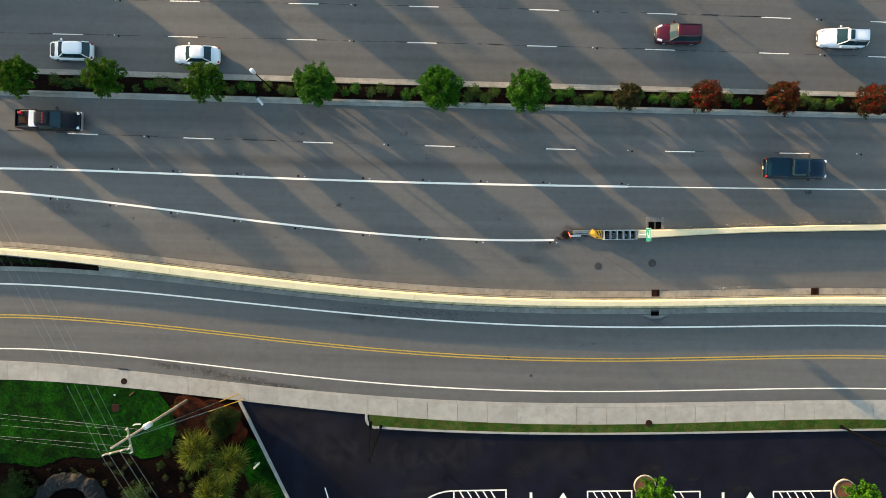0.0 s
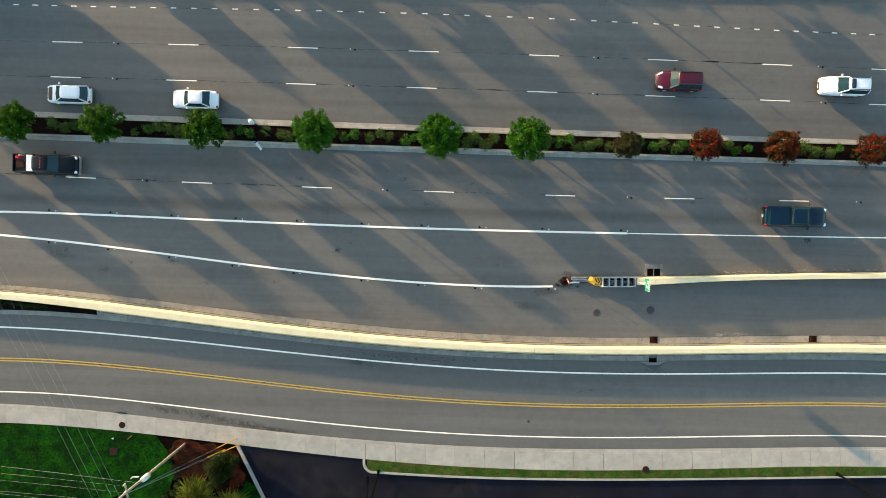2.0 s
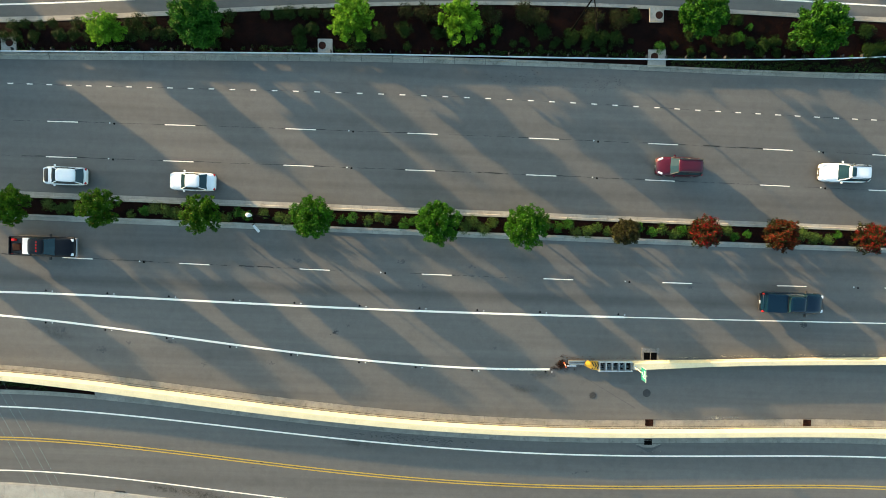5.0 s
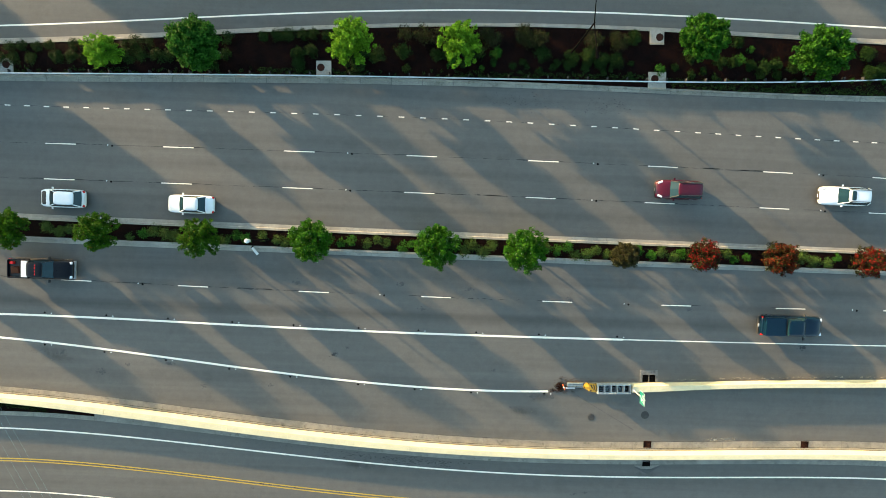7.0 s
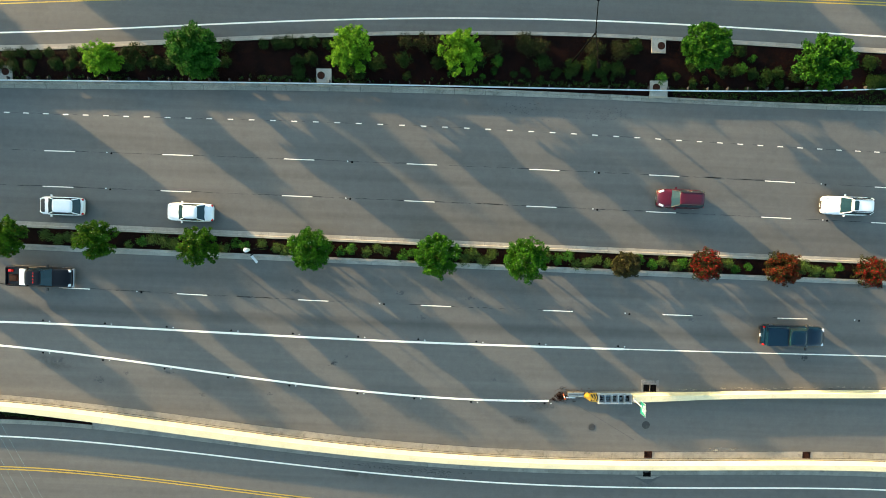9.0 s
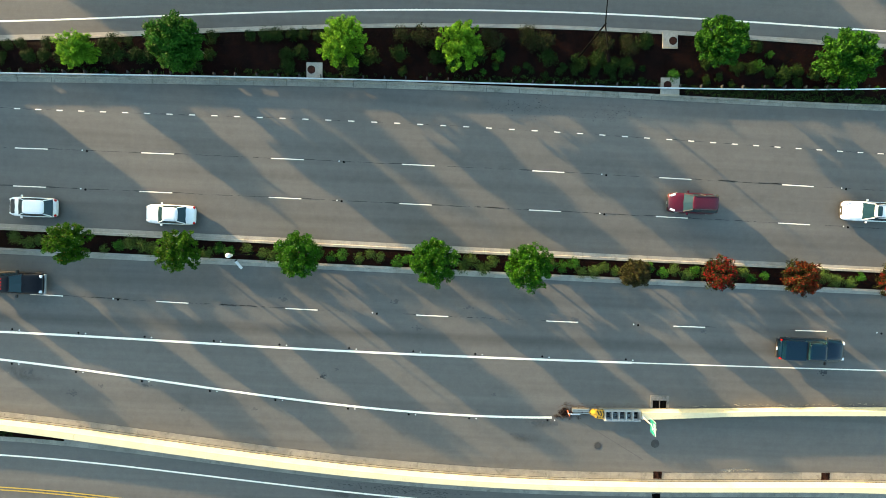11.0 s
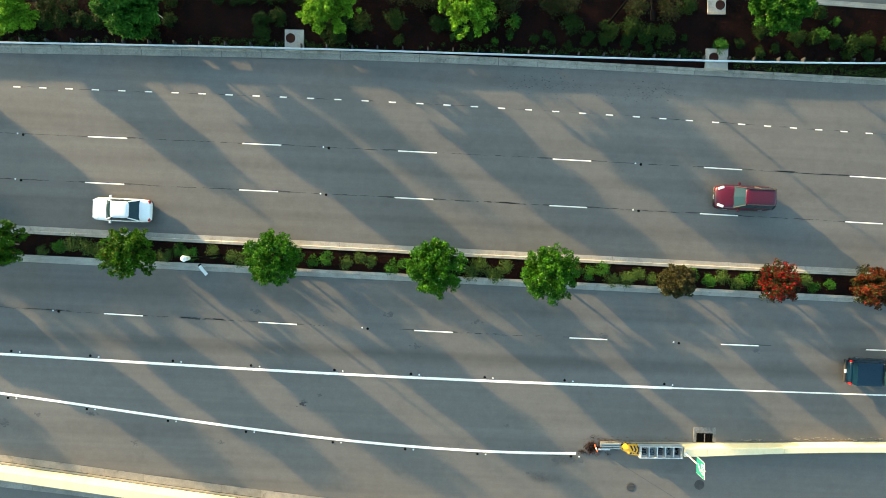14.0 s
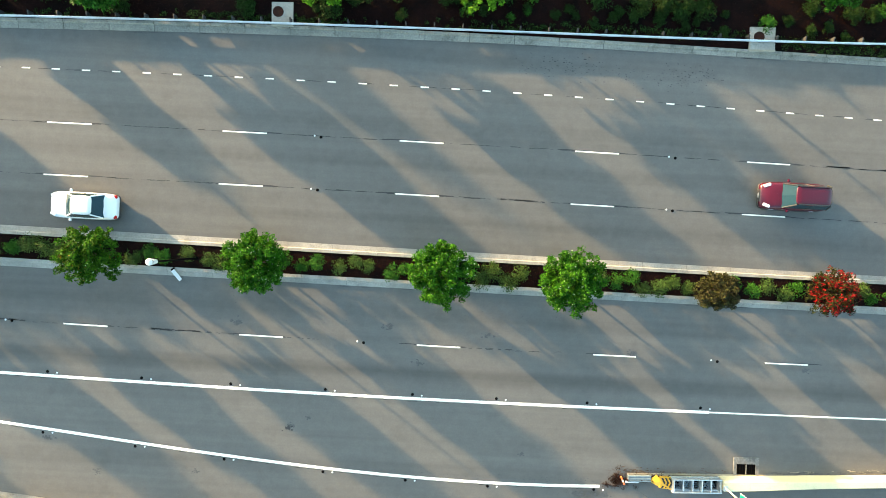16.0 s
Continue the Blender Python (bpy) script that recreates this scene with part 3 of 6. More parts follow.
def crown_centres(rng, r, rz, z, limbs, ragged, low=-0.5):
    """Leaf clumps that fill a lumpy crown; those near its surface are kept apart from the inner ones."""
    inner, outer = [], []
    lobes = rng.normal(0, 1, (9, 3))
    lobes /= np.linalg.norm(lobes, axis=1)[:, None]
    size = rng.uniform(0.5, 1.0, 9)
    for i in range(limbs):
        u = 1 - (i + 0.5) / limbs * (1 - low)
        a = i * 2.39996 + rng.normal(0, 0.4)
        q = math.sqrt(max(0.0, 1 - u * u))
        d = np.array((q * math.cos(a), q * math.sin(a), u)) + rng.normal(0, 0.10, 3)
        d /= np.linalg.norm(d)
        lump = max(float(k * max(0.0, v @ d) ** 6) for v, k in zip(lobes, size))
        reach = 0.86 + ragged * (1.1 * lump - 0.4) + ragged * 0.5 * min(1.4, max(-2.0, rng.normal(0, 1)))
        for f in (0.45, 0.66, 0.84, 1.0):
            c = d * np.array((r, r, rz)) * f * reach + rng.normal(0, 0.05 * r, 3) + np.array((0, 0, z))
            (outer if f > 0.75 else inner).append(tuple(c))
    return inner, outer


def tree(name, r, top, material, label, seed, n=9000, leaf=0.20, accent=None, ragged=0.10, group="", limbs=48, tall=0.85, share=0.7, fleck=0.0, clump=0.062):
    """A tapered, forking trunk with limbs under a crown of leaf clumps along many boughs."""
    rng = np.random.default_rng(seed)
    root = empty(name, label, "tree", group)
    rz = r * tall
    z = top - rz
    th = max(0.6, z - rz * 0.3)
    bm = bmn()
    knee = Vector((rng.normal(0, 0.06), rng.normal(0, 0.06), th * 0.55))
    fork = Vector((rng.normal(0, 0.08), rng.normal(0, 0.08), th))
    tr = 0.018 * r + 0.03
    rod(bm, (0, 0, 0), knee, tr * 1.25, tr, 9)
    rod(bm, knee, fork, tr, tr * 0.8, 9)
    part("trunk", bm, BARK, root)
    inner, outer = crown_centres(rng, r, rz, z, limbs, ragged)
    for i in range(9):
        c = Vector(outer[i * (len(outer) // 9)])
        bm = bmn()
        mid = fork.lerp(c, 0.5) + Vector((0, 0, -0.10 * r))
        rod(bm, fork - Vector((0, 0, 0.04 * i)), mid, tr * 0.55, tr * 0.35, 6)
        rod(bm, mid, c, tr * 0.35, tr * 0.10, 6)
        part("limb", bm, BARK, root)
    sp = (r * clump, r * clump, r * clump * 0.9)
    sets = [(*leaves(rng, inner, sp, n // 3, leaf), material), (*leaves(rng, outer, sp, n - n // 3, leaf, 0.9), material)]
    if accent:
        sets.append((*leaves(rng, outer[: len(outer) * 2 // 3], sp, int(n * share), leaf, 1.2), accent))
    if fleck:
        sets.append((*leaves(rng, outer, tuple(1.1 * k for k in sp), int(n * fleck), leaf * 0.62, 1.6), FLECK))
    leaf_object("crown", sets, root)
    return root


def place(root, x, y, z=0.1, turn=0.0, s=1.0):
    root.matrix_basis = pose(x, y, z, 0, 0, turn) @ Matrix.Diagonal((s, s, s, 1))
    return root


def plant(proto, x, y, z=0.1, turn=0.0, s=1.0, label=""):
    ob = copy_thing(proto, pose(x, y, z, 0, 0, turn))
    ob.scale = (s, s, s)
    if label:
        ob["label"] = label
    return ob


def median_y(x, k=0.5):
    return MED_N_IN(x) * (1 - k) + MED_S_IN(x) * k


row = "trees of the central reservation"
t1 = place(tree("tree", 2.25, 3.95, LEAF, "rounded green tree in the mulch of the central reservation", 11, n=16000, leaf=0.19, tall=0.92, ragged=0.15, limbs=92, clump=0.066, group=row, fleck=0.026), -0.55, 0.50)
place(tree("tree", 2.2, 3.95, LEAF, "rounded green tree in the mulch of the central reservation", 12, n=16000, leaf=0.19, tall=0.92, ragged=0.16, limbs=88, clump=0.066, group=row, fleck=0.022), 7.95, 0.10)
t3 = place(tree("tree", 1.92, 3.75, LOOSE, "loose green tree with yellowing tips in the central reservation", 13, n=10500, leaf=0.21, tall=0.88, ragged=0.26, limbs=76, clump=0.064, group=row, fleck=0.010, accent=TURNING, share=0.015), -23.15, 1.25)
plant(t1, -12.65, 0.95, turn=140, s=0.95)
plant(t3, -32.75, 1.80, turn=75, s=0.98)
plant(t3, -41.1, 2.15, turn=200, s=1.0)
plant(t1, -54.0, 2.9, turn=20)
place(tree("tree", 1.42, 2.7, BRONZE, "small bronze-leaved tree beside the kerb", 21, tall=0.95, n=5200, leaf=0.18, ragged=0.13, limbs=80, clump=0.08, group=row, accent=TAN), 17.75, -0.45)
r1 = place(tree("tree", 1.66, 2.85, OLIVE, "small tree with red blossom in the central reservation", 22, n=3900, leaf=0.19, tall=0.95, ragged=0.14, limbs=80, clump=0.08, group=row, accent=REDLEAF, share=0.32), 25.45, -0.45)
r2 = place(tree("tree", 1.66, 2.85, OLIVE, "small tree with rust-red leaves in the central reservation", 23, n=5400, leaf=0.19, tall=0.95, ragged=0.14, limbs=80, clump=0.08, group=row, accent=RUSTLEAF, share=0.5), 32.95, -0.70)
plant(r1, 41.6, -1.05, turn=230, s=1.0)
plant(r2, 50.0, -1.5, turn=20)
row = "trees of the planted verge"
v1 = place(tree("tree", 2.10, 3.9, LIME, "bright lime-green young tree in the dark mulch", 31, n=8600, ragged=0.24, clump=0.062, group=row, limbs=75, leaf=0.23, tall=0.84), -8.66, 19.75)
v2 = place(tree("tree", 2.45, 4.1, DEEP, "broad green tree with open outline in the planted verge", 32, n=19000, ragged=0.28, clump=0.075, group=row, leaf=0.25, limbs=100, tall=0.80), -23.12, 19.35)
place(tree("tree", 2.05, 3.85, LIME, "slender yellow-green tree in the planted verge", 33, n=7200, ragged=0.26, clump=0.06, group=row, limbs=64, leaf=0.23, tall=0.82), 1.65, 19.55)
place(tree("tree", 1.66, 2.5, LIME, "small yellow-green tree in the planted verge", 35, n=6800, ragged=0.24, clump=0.075, group=row, limbs=64, leaf=0.21, tall=0.70), -32.2, 18.85)
v4 = place(tree("tree", 2.20, 4.4, MID, "full green tree beside the inlet pad", 34, n=11500, ragged=0.18, clump=0.068, group=row, leaf=0.24, accent=LEAF, limbs=95, share=0.25), 24.33, 19.9)
plant(v4, 35.16, 18.6, turn=150, s=1.12, label="broad green tree in the planted verge")
plant(v2, -46.9, 19.0, turn=100, s=0.95)
plant(v2, -51.6, 18.8, turn=200, s=0.95)
plant(v4, -56.0, 18.6, turn=40, s=1.0)
# Further trees out of view, added to shade the carriageway's west end.
for x, y, a, k in ((-49.4, 20.3, 10, 1.05), (-54.0, 20.0, 260, 1.1), (-58.6, 19.4, 150, 1.1), (-62.5, 19.0, 60, 1.0)):
    plant(v2, x, y, turn=a, s=k)
plant(v1, 47.5, 18.6, turn=60, s=1.0)


def shrub(material, label, seed, r=0.6, h=0.7, n=420, leaf=0.12, group="", accent=None):
    rng = np.random.default_rng(seed)
    c = clump_points(rng, 34, r * 0.86, h * 0.54, h * 0.46, low=-0.45, rough=0.2)
    sets = [(*leaves(rng, c, (r * 0.2, r * 0.2, h * 0.14), n, leaf, 0.8), material)]
    if accent:
        sets.append((*leaves(rng, c, (r * 0.2, r * 0.2, h * 0.14), n // 3, leaf, 1.2), accent))
    return tagged(leaf_object("shrub", sets), label, "shrub", group)


row = "shrubs of the central reservation"
low = [shrub(SHRUB, "low rounded shrub with grey-green leaves in mulch", 41 + i, 0.66, 1.0, 760, group=row) for i in range(3)]
low += [shrub(DEEP, "small fresh green shrub in mulch", 45 + i, 0.55, 0.95, 620, group=row) for i in range(2)]
spots = ((-38.6, .35), (-37.4, .6), (-36.3, .4), (-35.2, .6), (-29.2, .55), (-28.2, .35), (-27.0, .5), (-26.0, .65), (-20.2, .4), (-19.2, .6), (-17.6, .35),
         (-16.2, .55), (-15.4, .75), (-10.0, .6), (-8.9, .35), (-7.4, .6), (-6.4, .3), (-5.5, .5), (-3.9, .7), (-3.0, .45), (2.9, .35), (4.0, .8), (4.8, .45), (11.2, .5),
         (12.2, .3), (13.1, .75), (15.2, .4), (16.2, .6), (19.3, .3), (20.7, .6), (21.6, .35), (22.8, .65), (28.0, .3), (28.9, .65), (30.2, .5), (35.6, .35), (36.7, .6),
         (38.0, .65), (39.2, .3), (43.6, .5), (2.2, .7), (14.2, .7), (-21.4, .7), (23.6, .4))
rs = random.Random(5)
for i, (x, k) in enumerate(spots):
    p = low[i % 5]
    y = median_y(x, k)
    if i < 5:
        p.matrix_basis = pose(x, y, 0.1)
    else:
        plant(p, x, y, 0.1, rs.uniform(0, 360), rs.uniform(0.8, 1.15))
trunks = (-50.5, -41.1, -32.75, -23.15, -12.65, -0.55, 7.95, 17.75, 25.45, 32.95, 41.6)
x = -46.0
while x < 46:
    if min(abs(x - a) for a, _ in spots) > 0.8 and min(abs(x - a) for a in trunks) > 1.5 and rs.random() < 0.75:
        plant(low[rs.randrange(5)], x, median_y(x, rs.uniform(0.3, 0.72)), 0.1, rs.uniform(0, 360), rs.uniform(0.7, 1.1))
    x += 0.85


def verge_y(x, k):
    return N_KERB_IN(x) * (1 - k) + S_KERB_IN(x) * k


row = "shrubs of the planted verge"
dark = [shrub(DARKSHRUB, "dark green rounded shrub in shaded mulch", 51 + i, 0.80, 0.78, 1300, 0.12, row) for i in range(3)]
dark += [shrub(TAN, "brownish twiggy shrub with small leaves", 55, 0.9, 1.0, 760, 0.12, row, DARKSHRUB), shrub(DEEP, "fresh green shrub in shaded mulch", 56, 0.55, 0.8, 480, 0.13, row)]
used = set()


def verge_shrub(j, x, k, s):
    p, y = dark[j], verge_y(x, k)
    if j in used:
        plant(p, x, y, 0.15, rs.uniform(0, 360), s)
    else:
        used.add(j)
        p.matrix_basis = pose(x, y, 0.15)


x = -47.0
while x < 47:
    busy = x < -18 or -7 < x < 20 or x > 30
    for k, chance in ((0.16, 0.0 if x < -10 else 0.25), (0.52, 0.0 if x < -13 else 0.85), (0.64, 0.0 if x < 1.5 else 0.5), (0.76, 0.25 if -8 < x < 1.5 else 0.95 if x > -14 else 0.12)):
        if rs.random() < chance * (1.0 if busy else 0.7):
            j = rs.choice((0, 1, 2, 0, 1, 2, 0, 1, 2, 4))
            if k < 0.3 and -6 < x < 18:
                j = 3
            xx = x + rs.uniform(-0.4, 0.4)
            if not (19.5 < xx < 22.6 or -12.8 < xx < -10.4):
                verge_shrub(j, xx, k + rs.uniform(-0.06, 0.06), rs.uniform(0.75, 1.25) * (0.5 if k > 0.6 else 1.0))
    x += 1.45
for k, x0, x1, gap, size in ((0.14, -46.5, -9.5, 1.22, 0.78), (0.50, -46.5, -12.5, 1.35, 0.9)):
    x = x0
    while x < x1:
        if rs.random() < 0.85 and not (-20.5 < x < -16.5 and k > 0.3):
            verge_shrub(rs.choice((0, 1, 2)), x + rs.uniform(-0.15, 0.15), k + rs.uniform(-0.03, 0.03), size * rs.uniform(0.85, 1.15))
        x += gap
for xx in (8.0, 9.3, 14.6, 17.0, -0.3, 4.8):
    verge_shrub(3, xx, 0.25, 1.2)
verge_shrub(4, 28.9, 0.45, 1.0)
verge_shrub(4, 30.0, 0.25, 0.7)

rng = np.random.default_rng(7)
cs = []


def bare(x):
    """Stretches where little grows under the guard rail and light falls through."""
    return -40 < x < -33.5 or -30.5 < x < -18 or -7.5 < x < 1


for x in np.arange(-47, 47, 0.16):
    if not (20 < x < 22 or -12.4 < x < -10.7 or (bare(x) and rng.random() < 0.8)):
        cs.append((x, RAIL(x) + rng.uniform(0.12, 0.75), 0.15) if x < 22 else (x, S_KERB_IN(x) + rng.uniform(0.12, 1.1), 0.13))
tagged(leaf_object("ground_cover", [(*leaves(rng, cs, (0.10, 0.10, 0.05), 15000, 0.12, 1.5), DARKSHRUB), (*leaves(rng, cs, (0.10, 0.10, 0.04), 7000, 0.11, 1.5), SHRUB)]), "low grassy ground cover along the guard rail", "ground cover", kind="stuff")
cs = [(x, S_KERB_IN(x) + k, 0.12) for x in np.arange(22.4, 46, 0.14) for k in rng.uniform(0.1, 1.3, 3)]
tagged(leaf_object("ground_cover", [(*leaves(rng, cs, (0.09, 0.09, 0.02), 7000, 0.11, 1.5), SHRUB), (*leaves(rng, cs, (0.09, 0.09, 0.02), 3500, 0.10, 1.5), TAN)]), "rough dry grass between the kerb and the guard rail", "ground cover", kind="stuff")
cs = [(x, WALL_S(x) - 0.55 + rng.uniform(-0.15, 0.15), 0.15) for x in np.arange(-47, -39.5, 0.25)]
tagged(leaf_object("ground_cover", [(*leaves(rng, cs, (0.14, 0.12, 0.08), 900, 0.13, 1.0), DARKSHRUB)]), "weeds growing in the slot behind the wall", "ground cover", kind="stuff")


def chips(name, f, g, x0, x1, n, size, z, label, material=None):
    """Loose bark chips scattered over mulch."""
    r = np.random.default_rng(n)
    xs = r.uniform(x0, x1, n)
    ks = r.uniform(0.05, 0.95, n)
    cs = [(a, f(a) * (1 - k) + g(a) * k, z) for a, k in zip(xs, ks)]
    v, fc = leaves(r, cs, (0.01, 0.01, 0.03), n * 2, size, 2.0)
    return tagged(leaf_object(name, [(v, fc, material or CHIPS)]), label, "bark chips", kind="stuff")


chips("bark_chips", MED_N_IN, MED_S_IN, -46, 46, 5000, 0.09, 0.14, "loose bark chips on the mulch of the reservation")
chips("bark_chips", N_KERB_IN, S_KERB_IN, -46, 46, 9000, 0.11, 0.22, "loose bark chips on the mulch of the verge")

chips("bark_chips", lambda x: lawn_edge(x) - 0.15, lambda x: -41.5, -45, -25, 4200, 0.12, 0.05, "loose bark chips on the dark planting bed")
chips("bark_chips", lambda x: -30.3, lambda x: -33.0, -27.3, -23.0, 1500, 0.10, 0.055, "loose red bark chips round the utility pole", REDDRY)


# ---- guard rail ----
rail = empty("guard_rail", "galvanised steel guard rail on short posts along the kerb", "guard rail")
wave = [(0.32, 0.0), (0.345, -0.06), (0.385, -0.06), (0.42, 0.0), (0.44, -0.06), (0.50, -0.06), (0.54, 0.0)]
sweep("beam", [(shift(RAIL, d), z) for z, d in wave] + [(shift(RAIL, d + 0.02), z) for z, d in wave[::-1]], X0, X1, 1.9, STEEL, rail)
bm = box(bmn(), (0, 0, 0.29), (0.09, 0.16, 0.60), bevel=0.012)
post0 = part("post", bm, OLDSTEEL, rail)
bm = box(bmn(), (0, 0, 0.41), (0.08, 0.20, 0.28), bevel=0.01)
block0 = part("spacer", bm, OLDSTEEL, rail)
xs = np.arange(X0 + 1, X1, 1.93)
for i, x in enumerate(xs):
    for base, dy in ((post0, 0.26), (block0, 0.11)):
        o = base if i == 0 else base.copy()
        if i:
            scene.collection.objects.link(o)
        o.location = (x, RAIL(x) + dy, 0.0)


# ---- pads, inlets, covers ----
def disc(bm, x, y, z, r, h, seg=24):
    bmesh.ops.create_cone(bm, cap_ends=True, segments=seg, radius1=r, radius2=r * 0.97, depth=h, matrix=Matrix.Translation((x, y, z + h / 2)))
    return bm


def cover(name, x, y, z, r, material, label, ring=None):
    root = empty(name, label, "manhole cover", at=(x, y, z))
    if ring:
        part("frame", disc(bmn(), 0, 0, 0, r * 1.22, 0.012), ring, root)
    part("lid", disc(bmn(), 0, 0, 0.004, r, 0.02), material, root)
    bm = bmn()
    for i in range(5):
        w = math.sqrt(max(0.02, r * r - ((i - 2) * r * 0.36) ** 2)) * 1.5
        box(bm, (0, (i - 2) * r * 0.36, 0.027), (w, r * 0.10, 0.008))
    part("ribs", bm, material, root)
    return root


def pad(x, y, w, d, mx, my, label):
    root = empty("inlet_pad", label, "concrete pad", "concrete inlet pads", at=(x, y, 0))
    part("slab", box(bmn(), (0, 0, 0.12), (w, d, 0.34), bevel=0.02), CONCRETE, root)
    part("hood", box(bmn(), (0, -d / 2 + 0.06, 0.30), (w, 0.12, 0.03), bevel=0.008), DIRTY, root)
    part("lid", disc(bmn(), mx, my, 0.285, 0.37, 0.03), RUST, root, "round rusty iron lid")
    return root


pad(-42.3, 17.85, 1.45, 1.45, 0.10, 0.15, "square concrete pad with a rusty round lid")
pad(-11.55, 17.65, 1.45, 1.60, -0.28, 0.15, "square concrete pad with a rusty round lid")
pad(20.9, 20.85, 1.38, 1.50, 0.25, -0.05, "square concrete pad with a rusty round lid")
pad(21.0, 16.65, 1.72, 1.65, -0.25, 0.15, "square concrete pad half hidden by a shrub")
verge_shrub(4, 21.1, 0.70, 1.05)


def grate(x, y, w, d, label, frame=0.0, bars=7, turn=-1.0, metal=None):
    root = empty("storm_drain", label, "storm drain", at=(x, y, 0.012))
    root.rotation_euler[2] = radians(turn)
    if frame:
        bm = box(bmn(), (0, d / 2 + frame, 0.02), (w + 2 * frame, 2 * frame, 0.05), bevel=0.01)
        part("apron", bm, APRON, root, "concrete hood of the drain")
        for s in (-1, 1):
            part("apron", box(bmn(), (s * (w / 2 + frame / 2), -0.03, 0.02), (frame, d + 0.06, 0.05), bevel=0.01), APRON, root)
        part("divider", box(bmn(), (0, 0, 0.03), (0.07, d - 0.04, 0.05), bevel=0.008), APRON, root)
    metal = metal or RUST
    # Flat near-black plate painted as the shade down in the pit.
    part("pit", box(bmn(), (0, 0, 0.014), (w, d, 0.01)), DARKSTEEL, root)
    part("rim", box(bmn(), (0, d / 2 - 0.02, 0.03), (w, 0.05, 0.03), bevel=0.006), metal, root)
    part("rim", box(bmn(), (0, -d / 2 + 0.02, 0.03), (w, 0.05, 0.03), bevel=0.006), metal, root)
    for i in range(bars):
        part("bar", box(bmn(), (-w / 2 + w * (i + 0.5) / bars, 0, 0.034), (w / bars * 0.34, d - 0.06, 0.025)), metal, root)
    return root


grate(20.87, -12.95, 1.30, 0.72, "storm drain with black iron grate in a concrete hood", 0.24, 8, metal=DARKSTEEL)
grate(20.86, -19.76, 0.80, 0.68, "rusty iron grate set in the concrete gutter")
grate(36.95, -19.83, 0.80, 0.68, "rusty iron grate set in the concrete gutter")
grate(20.78, -21.74, 0.78, 0.58, "black iron grate behind the long wall", metal=DARKSTEEL)
cover("manhole_cover", 15.11, -16.95, 0.002, 0.33, IRON, "worn round iron manhole cover in the asphalt", PATCH)
cover("manhole_cover", 20.57, -16.74, 0.002, 0.33, IRON, "grey round iron manhole cover in the asphalt", IRON)
cover("manhole_cover", -32.65, -27.85, 0.072, 0.32, RUST, "round dark iron cover in the pavement slab", None)
cover("manhole_cover", 20.0, -32.85, 0.12, 0.34, RUST, "rusty round cover at the edge of the grass verge", None)
cover("valve_cover", 8.2, -27.9, 0.002, 0.12, IRON, "small round valve cover in the side road", PATCH)
inlet = empty("kerb_inlet", "kerb inlet in the pavement, its shaded slot a black block", "storm drain", at=(-32.75, -26.62, 0))
# No opening is cut: a solid black block gives the slot's shade.
part("slot", box(bmn(), (0, 0, 0.0), (1.05, 0.10, 0.13), pose(0, 0, 0, 0, 0, -6)), BLACK, inlet)
bx = empty("valve_box", "brown plastic valve box lid in the lawn", "valve box", at=(-33.5, -30.5, 0.07))
part("lid", box(bmn(), (0, 0, 0.02), (0.74, 0.72, 0.05), bevel=0.015), RUST, bx)
structure(polygon("gutter_flare", [(19.5, -21.97), (20.3, -22.32), (21.3, -22.32), (22.2, -21.94)], 0.0075, GUTTER), "concrete gutter flare below the grate", "gutter")

# ---- studs on the road ----
def stud(r):
    bm = bmn()
    bmesh.ops.create_cone(bm, cap_ends=True, segments=10, radius1=r, radius2=r * 0.6, depth=0.03, matrix=Matrix.Translation((0, 0, 0.015)))
    return bm


def studs():
    me = []
    for material, r, label in ((SIGNWHITE, 0.068, "small round white road stud"), (DARKSTEEL, 0.105, "small dark road stud with worn cap")):
        me.append(tagged(part("road_stud", stud(r), material, None), label, "road stud", "road studs"))
    first = [True, True]

    def put(j, x, y):
        if first[j]:
            first[j] = False
            me[j].location = (x, y, 0.002)
        else:
            copy_thing(me[j], pose(x, y, 0.002))
    for f, xs in ((LANE_A, (-32.7, -9.2, 15.1, 37.6)), (LANE_B, (-32.9, -9.4, 15.0, 37.9)), (LANE_C, (-30.1, -6.1, 18.4, 41.5))):
        for x in xs:
            put(0, x - 0.15, f(x) + 0.02)
            put(1, x + 0.28, f(x) - 0.06)
    for x in (-39.3, -33.2, -27.1, -20.7, -14.6, -8.1, -2.1, 3.7, 10.0, 17.9):
        put(1, x - 0.3, GORE_N(x) + 0.30)
        put(0, x + 0.35, GORE_N(x) + 0.22)
    for x in (-39.4, -33.5, -27.4, -21.1, -15.0, -8.2, -2.5, 3.2, 10.6):
        put(1, x - 0.3, GORE_S(x) - 0.24)
        put(0, x + 0.35, GORE_S(x) - 0.27)


studs()


def flecks(name, f, spans, n, w, material, label, seed, dy=0.05, length=0.5):
    """Thin broken strips of sealant and grit along a line."""
    r = np.random.default_rng(seed)
    v, fc = [], []
    for a, b in spans:
        for i in range(n):
            x = r.uniform(a, b)
            L = r.uniform(0.15, 1) * length
            y = f(x) + r.normal(0, dy)
            h = w * r.uniform(0.4, 1)
            k = len(v)
            v += [(x, y, 0.0035), (x + L, f(x + L) + y - f(x), 0.0035), (x + L * 0.9, f(x + L) + y - f(x) + h, 0.0035), (x + L * 0.1, y + h, 0.0035)]
            fc.append((k, k + 1, k + 2, k + 3))
    return tagged(obj(name, v, fc, material), label, "road wear", kind="stuff")


